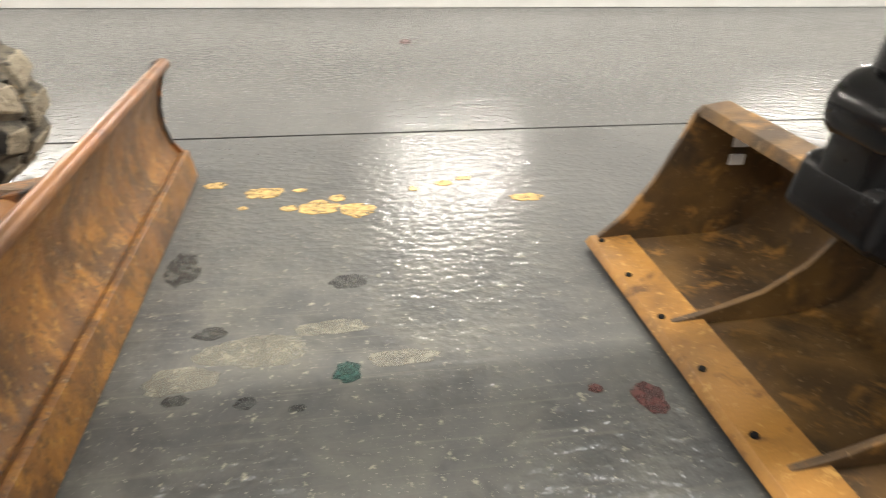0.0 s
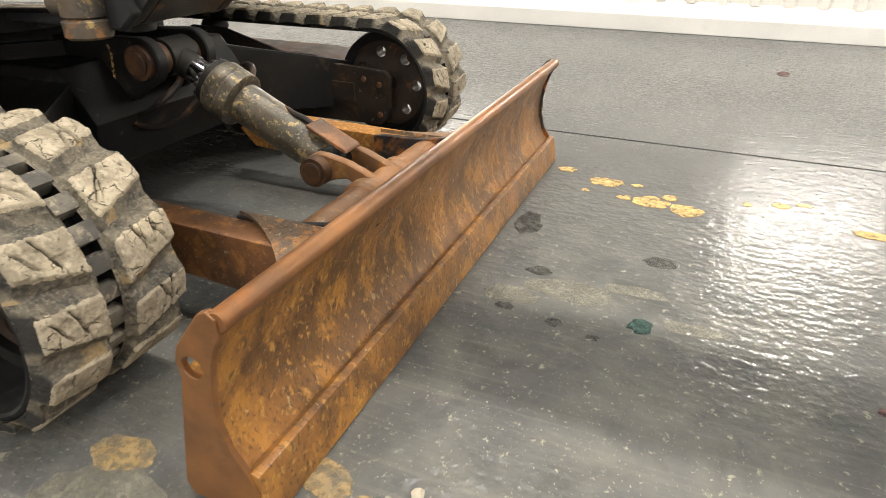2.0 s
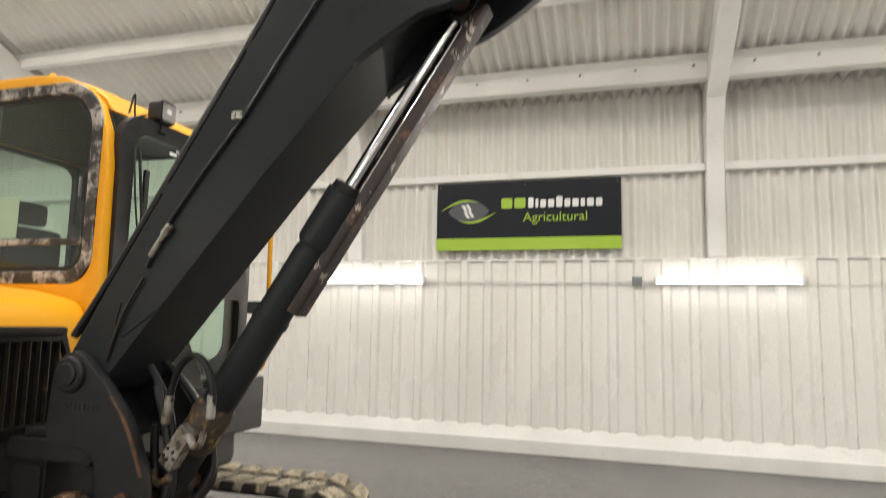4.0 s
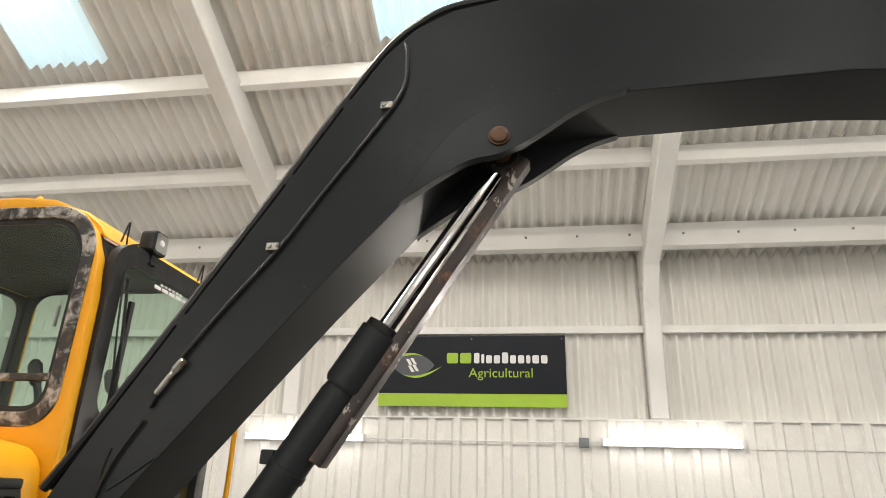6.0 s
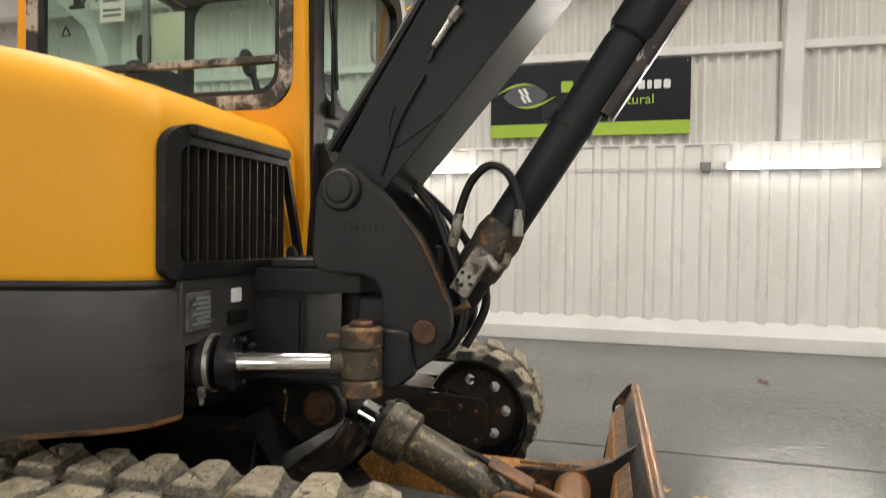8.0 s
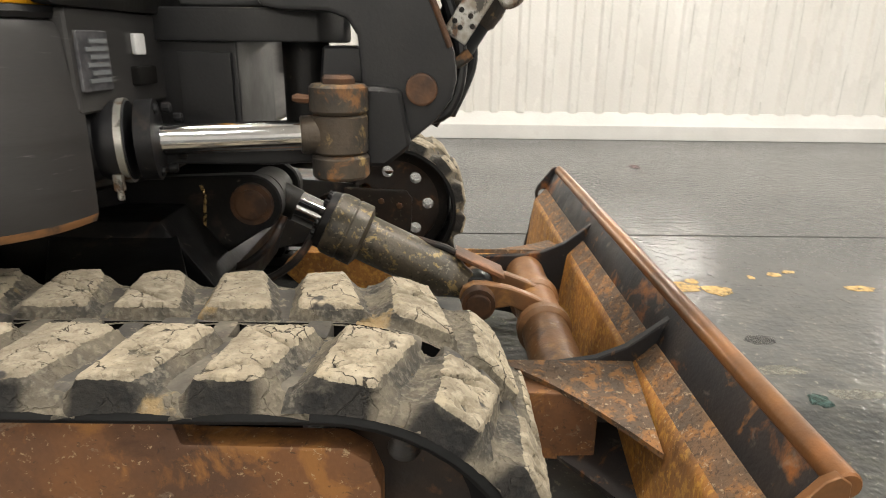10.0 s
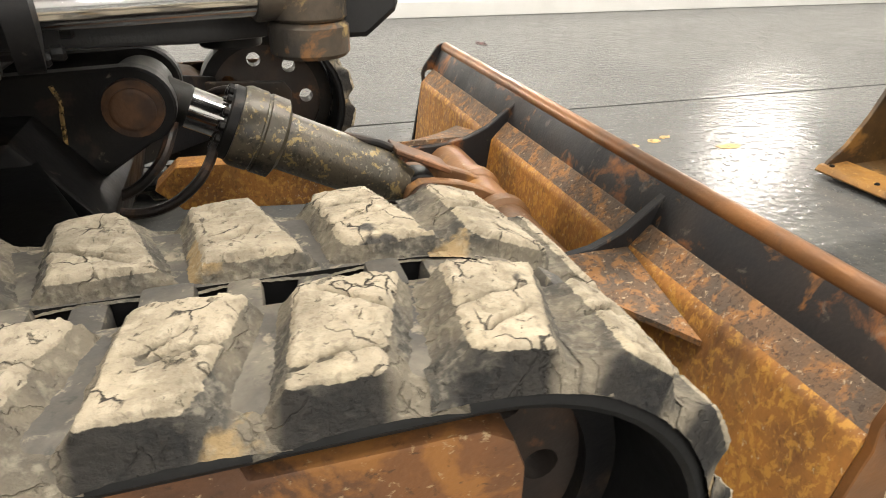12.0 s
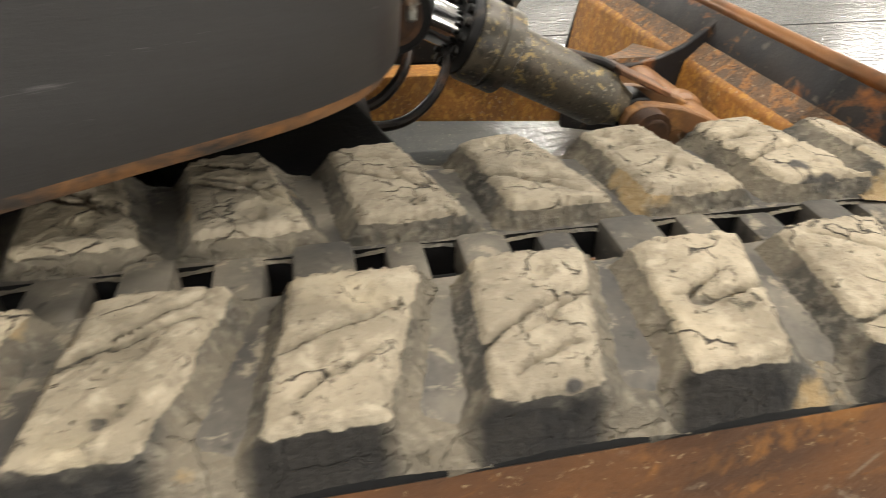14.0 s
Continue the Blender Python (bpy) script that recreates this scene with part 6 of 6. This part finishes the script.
while KY1 - 0.04 - k * 0.215 > KY0:
    y = KY1 - 0.04 - k * 0.215
    part("lip_bolt", turned((0.585, y, 0.05), (0.585, y, 0.064), [(0, 0.011), (0.008, 0.01), (0.011, 0.006)], 8), M_DARK, bucket)
    k += 1
for y in (3.03, 2.53):
    rib = [(0.6, 0.055), (0.72, 0.085), (0.85, 0.13), (0.96, 0.21), (1.02, 0.3), (1.0, 0.4), (0.96, 0.46), (1.06, 0.43), (1.15, 0.35), (1.18, 0.25), (1.16, 0.15), (1.1, 0.08), (0.9, 0.045), (0.72, 0.045)]
    part("inner_rib", plate(rib, y, y + 0.018, bev=0.002), M_BUCKET, bucket, "curved rib inside the bucket")
part("top_wedge", plate([(0.9, 0.5), (1.18, 0.56), (1.2, 0.44), (1.0, 0.44)], 2.9, 2.93, bev=0.003), M_BUCKET, bucket)
part("top_wedge", plate([(0.9, 0.5), (1.18, 0.56), (1.2, 0.44), (1.0, 0.44)], 2.6, 2.63, bev=0.003), M_BUCKET, bucket)
for z in (0.3, 0.36):
    part("sticker", box(0.98, 1.03, 3.498, 3.508, z, z + 0.035, 0.002), M_PRINT, bucket)


# ---- the cab ----
CY0, CY1, CXF, CXR = 2.965, 3.975, -2.0, -3.24
SIDE = [(-2.03, 1.1), (-2.015, 1.3), (-2.02, 1.6), (-2.03, 2.1), (-2.05, 2.25), (-2.1, 2.37), (-2.18, 2.45), (-2.3, 2.5), (-2.45, 2.515), (-3.0, 2.515), (-3.12, 2.49), (-3.2, 2.42), (-3.235, 2.3), (-3.24, 1.1)]
WIN = rounded(-3.165, -2.085, 1.645, 2.445, (0.1, 0.1, 0.19, 0.14), 7)
cab = part("cab", plate(SIDE, CY0, CY0 + 0.05, [WIN], bev=0.012, seg=2), M_YELLOW, EX, "yellow cab with dark tinted windows")
part("far_side", plate(SIDE, CY1 - 0.05, CY1, [rounded(-3.19, -2.08, 1.25, 2.45, 0.1, 6)], bev=0.012, seg=2), M_YELLOW, cab)
part("door_lining", plate(SIDE, CY1 - 0.062, CY1 - 0.052, [rounded(-3.15, -2.13, 1.28, 2.405, 0.1, 6)], bev=0.002), M_SEAT, cab, "dark inner lining")
part("side_lining", plate(SIDE, CY0 + 0.052, CY0 + 0.06, [rounded(-3.15, -2.1, 1.66, 2.43, (0.09, 0.09, 0.17, 0.13), 7)], bev=0.002), M_SEAT, cab, "dark inner lining")
roof_prof = [(-2.06, 2.34), (-2.1, 2.4), (-2.18, 2.46), (-2.3, 2.5), (-2.45, 2.515), (-3.0, 2.515), (-3.12, 2.49), (-3.2, 2.42), (-3.22, 2.38), (-3.18, 2.4), (-3.1, 2.44), (-3.0, 2.455), (-2.45, 2.455), (-2.3, 2.44), (-2.16, 2.38)]
part("roof", plate(roof_prof, CY0 + 0.045, CY1 - 0.045, bev=0.006), M_YELLOW, cab)
part("headliner", plate([(-2.15, 2.37), (-2.3, 2.43), (-3.0, 2.452), (-3.18, 2.4), (-3.18, 2.385), (-3.0, 2.43), (-2.3, 2.41)], CY0 + 0.052, CY1 - 0.052, bev=0.004), M_SEAT, cab, "dark headliner")
part("roof_cap", turned((-2.42, 3.02, 2.51), (-2.42, 3.02, 2.55), [(0, 0.022), (0.015, 0.018), (0.03, 0.01)], 12), M_YELLOW, cab)
part("roof_cap", turned((-3.08, 3.02, 2.5), (-3.08, 3.02, 2.54), [(0, 0.022), (0.015, 0.018), (0.03, 0.01)], 12), M_YELLOW, cab)
outer = rounded(-3.185, -2.065, 1.625, 2.465, (0.115, 0.115, 0.205, 0.155), 7)
inner = rounded(-3.135, -2.115, 1.675, 2.415, (0.08, 0.08, 0.165, 0.12), 7)
win = part("side_window", plate(inner, CY0 + 0.012, CY0 + 0.018, bev=0), M_GLASS, cab, "tinted side window")
win.visible_shadow = False
part("window_trim", plate(outer, CY0 - 0.008, CY0 + 0.006, [inner], bev=0.003), M_TRIM, win, "black trim peeling to white")
part("trim_seal", plate(inner, CY0 + 0.002, CY0 + 0.02, [rounded(-3.115, -2.135, 1.695, 2.395, (0.07, 0.07, 0.15, 0.105), 7)], bev=0.002), M_HOSE, win)
part("cross_rail", box(-3.13, -2.12, CY0 - 0.004, CY0 + 0.03, 1.785, 1.81, 0.004), M_TRIM, win, "window rail, black with peeling white")
part("slider_frame", box(-2.685, -2.66, CY0 + 0.02, CY0 + 0.035, 1.81, 2.41, 0.003), M_PLASTIC, win)
part("window_latch", box(-2.165, -2.155, CY0 - 0.002, CY0 + 0.01, 1.98, 2.06, 0.004), M_PLASTIC, win)
# windscreen and its black frame
fr = part("windscreen_frame", plate(rounded(3.005, 3.945, 1.12, 2.35, (0.03, 0.03, 0.12, 0.12), 5), CXF - 0.045, CXF - 0.005, [rounded(3.08, 3.87, 1.68, 2.27, 0.07, 5), rounded(3.08, 3.87, 1.16, 1.6, 0.03, 4)], axis="x", bev=0.006, seg=2), M_HOSE, cab, "black windscreen frame")
g = part("windscreen", plate(rounded(3.07, 3.88, 1.67, 2.28, 0.07, 5), CXF - 0.03, CXF - 0.024, axis="x", bev=0), M_GLASS, cab, "tinted windscreen")
g.visible_shadow = False
g = part("lower_screen", plate(rounded(3.07, 3.88, 1.15, 1.61, 0.03, 4), CXF - 0.03, CXF - 0.024, axis="x", bev=0), M_GLASS, cab)
g.visible_shadow = False
g = part("door_window", plate(rounded(-3.19, -2.08, 1.25, 2.45, 0.1, 6), CY1 - 0.03, CY1 - 0.024, bev=0), M_GLASS, cab, "tinted door window")
g.visible_shadow = False
for i, w in enumerate((0.07, 0.05, 0.09, 0.06, 0.08, 0.05)):
    part("screen_text", box(CXF - 0.024, CXF - 0.022, 3.3 + i * 0.055, 3.3 + i * 0.055 + 0.045, 2.232, 2.247, 0), M_PRINT, g)
    part("screen_text", box(CXF - 0.024, CXF - 0.022, 3.34 + i * 0.03, 3.36 + i * 0.03, 2.252, 2.263, 0), M_PRINT, g)
wp = part("wiper", swept([(CXF + 0.005, 3.09, 2.2), (CXF + 0.02, 3.11, 1.95), (CXF + 0.02, 3.14, 1.72)], 0.006, 8), M_HOSE, cab, "black windscreen wiper")
part("wiper_blade", box(CXF, CXF + 0.015, 3.125, 3.15, 1.65, 2.12, 0.004), M_HOSE, wp)
part("wiper_motor", box(CXF, CXF + 0.03, 3.1, 3.17, 1.62, 1.67, 0.008), M_HOSE, wp)
part("wiper_link", swept([(CXF + 0.005, 3.06, 2.22), (CXF + 0.02, 3.07, 2.0), (CXF + 0.02, 3.1, 1.84)], 0.004, 8), M_HOSE, wp)
part("inner_handle", swept([(CXF - 0.06, 3.72, 2.13), (CXF - 0.05, 3.66, 2.14), (CXF - 0.05, 3.66, 2.0), (CXF - 0.06, 3.72, 1.99)], 0.008, 8), M_PLASTIC, cab)
rear = part("rear_panel", plate(rounded(3.0, 3.94, 1.1, 2.44, 0.06, 4), CXR, CXR + 0.04, [rounded(3.06, 3.9, 1.66, 2.37, 0.08, 5)], axis="x", bev=0.006), M_SEAT, cab, "dark rear panel")
g = part("rear_window", plate(rounded(3.055, 3.905, 1.65, 2.375, 0.08, 5), CXR + 0.015, CXR + 0.02, axis="x", bev=0), M_GLASS, cab)
g.visible_shadow = False
part("sill", box(-3.2, -2.03, CY0 + 0.05, CY1 - 0.05, 1.1, 1.16, 0.01), M_SEAT, cab)
seat = part("seat", joined(box(-2.95, -2.5, 3.25, 3.7, 1.45, 1.58, 0.04), box(-3.06, -2.96, 3.3, 3.64, 1.55, 1.95, 0.05)), M_SEAT, cab, "dark fabric seat")
part("seat_base", box(-2.9, -2.55, 3.3, 3.65, 1.16, 1.46, 0.02), M_DARK, seat)
part("headrest", box(-3.06, -2.99, 3.38, 3.56, 1.96, 2.08, 0.03), M_SEAT, seat)
for y in (3.12, 3.72):
    part("console", box(-2.75, -2.3, y, y + 0.12, 1.5, 1.66, 0.03), M_SEAT, cab)
for p in ((-2.33, 3.16), (-2.33, 3.75), (-2.16, 3.38), (-2.16, 3.52)):
    lv = part("lever", swept([(p[0], p[1], 1.62), (p[0] + 0.02, p[1], 1.72), (p[0] - 0.02, p[1], 1.83)], 0.014, 8), M_HOSE, cab, "black control lever")
    part("grip", turned((p[0] - 0.012, p[1], 1.8), (p[0] - 0.045, p[1], 1.9), [(0, 0.018), (0.02, 0.026), (0.08, 0.026), (0.1, 0.014)], 12), M_HOSE, lv)
part("red_knob", turned((-2.14, 3.14, 1.68), (-2.14, 3.14, 1.76), [(0, 0.014), (0.02, 0.022), (0.07, 0.022), (0.08, 0.012)], 12), M_RED, cab, "red lever knob")
part("monitor", box(-2.2, -2.17, 3.04, 3.14, 1.62, 1.72, 0.008), M_HOSE, cab)
part("paper_sheet", box(-2.66, -2.52, CY0 + 0.04, CY0 + 0.042, 1.82, 2.0, 0), M_PAPER, cab, "pale green paper sheet in the window")
bt = part("window_tag", plate([(-2.88, 1.98), (-2.77, 1.98), (-2.77, 2.09), (-2.79, 2.115), (-2.81, 2.12), (-2.815, 2.14), (-2.835, 2.14), (-2.84, 2.12), (-2.86, 2.115), (-2.88, 2.09)], CY0 + 0.03, CY0 + 0.034, bev=0), M_PRINT, cab, "white bottle-shaped sticker")
for z in (2.0, 2.02, 2.055):
    part("tag_line", box(-2.865, -2.785, CY0 + 0.0285, CY0 + 0.0297, z, z + 0.008, 0), M_SLATE, bt)
dg = part("pictogram", joined(box(-3.02, -2.95, CY0 + 0.03, CY0 + 0.032, 2.04, 2.055, 0), box(-3.0, -2.965, CY0 + 0.03, CY0 + 0.032, 2.056, 2.085, 0),
          plate([(-2.965, 2.06), (-2.93, 2.1), (-2.9, 2.095), (-2.89, 2.06), (-2.9, 2.06), (-2.905, 2.085), (-2.93, 2.088), (-2.955, 2.055)], CY0 + 0.03, CY0 + 0.032, bev=0)), M_HOSE, cab, "small black machine pictogram")
part("warning_triangle", plate([(-3.06, 1.94), (-3.01, 1.94), (-3.035, 1.985)], CY0 + 0.03, CY0 + 0.032, [[(-3.05, 1.946), (-3.02, 1.946), (-3.035, 1.973)]], bev=0), M_HOSE, cab, "black warning triangle outline")
part("label_square", box(-2.92, -2.86, CY0 + 0.03, CY0 + 0.032, 2.15, 2.19, 0), M_HOSE, cab)


def work_lamp(x, y, z):
    lamp = part("work_lamp", plate(rounded(y - 0.05, y + 0.05, z - 0.05, z + 0.05, 0.02, 4), x - 0.055, x + 0.015, axis="x", bev=0.012, seg=2), M_HOSE, EX, "black work lamp on the cab roof edge")
    part("lens", plate(rounded(y - 0.04, y + 0.04, z - 0.04, z + 0.04, 0.012, 3), x + 0.0155, x + 0.018, axis="x", bev=0), M_CHROME, lamp, "bright lamp glass")
    part("bulb", turned((x + 0.018, y, z), (x + 0.024, y, z), [(0, 0.016), (0.005, 0.012)], 12), M_PRINT, lamp)
    part("bracket", joined(box(x - 0.03, x - 0.01, y - 0.012, y + 0.012, z - 0.09, z - 0.045, 0.003), box(x - 0.06, x, y - 0.02, y + 0.02, z - 0.095, z - 0.085, 0.002)), M_HOSE, lamp)
    part("lead", swept([(x - 0.05, y, z), (x - 0.08, y - 0.05, z - 0.02), (x - 0.07, y - 0.1, z - 0.04), (x - 0.06, y - 0.12, z + 0.05), (x - 0.07, y - 0.135, z - 0.04)], 0.004, 6), M_HOSE, lamp)


work_lamp(-1.99, 3.22, 2.397)
work_lamp(-1.985, 3.8, 2.421)
part("hand_rail", swept([(-1.99, 3.97, 2.3), (-1.93, 4.0, 2.3), (-1.92, 4.0, 1.9), (-1.92, 4.0, 1.3), (-1.98, 3.97, 1.25)], 0.013, 10), M_YELLOW, EX, "yellow hand rail")
part("mirror_arm", swept([(-2.05, 3.95, 2.35), (-1.98, 4.02, 2.42), (-1.95, 4.08, 2.4), (-1.95, 4.1, 2.3)], 0.014, 8), M_YELLOW, EX, "yellow mirror arm")
part("step_box", box(-2.3, -1.96, 3.72, 4.08, 0.92, 1.2, 0.02), M_SKIRT, EX, "dark grey box beside the cab")
# black folded cover between the cab and the boom foot
part("front_cowl", plate([(-2.02, 1.1), (-1.86, 1.12), (-1.83, 1.2), (-1.98, 1.52), (-2.02, 1.52)], 3.05, 3.4, bev=0.01), M_BLACK, EX)
part("tie_lug", plate([(-1.995, 1.1), (-1.995, 1.15), (-1.98, 1.165), (-1.965, 1.15), (-1.96, 1.1)], 2.8, 2.82, bev=0.003), M_CAST, EX)
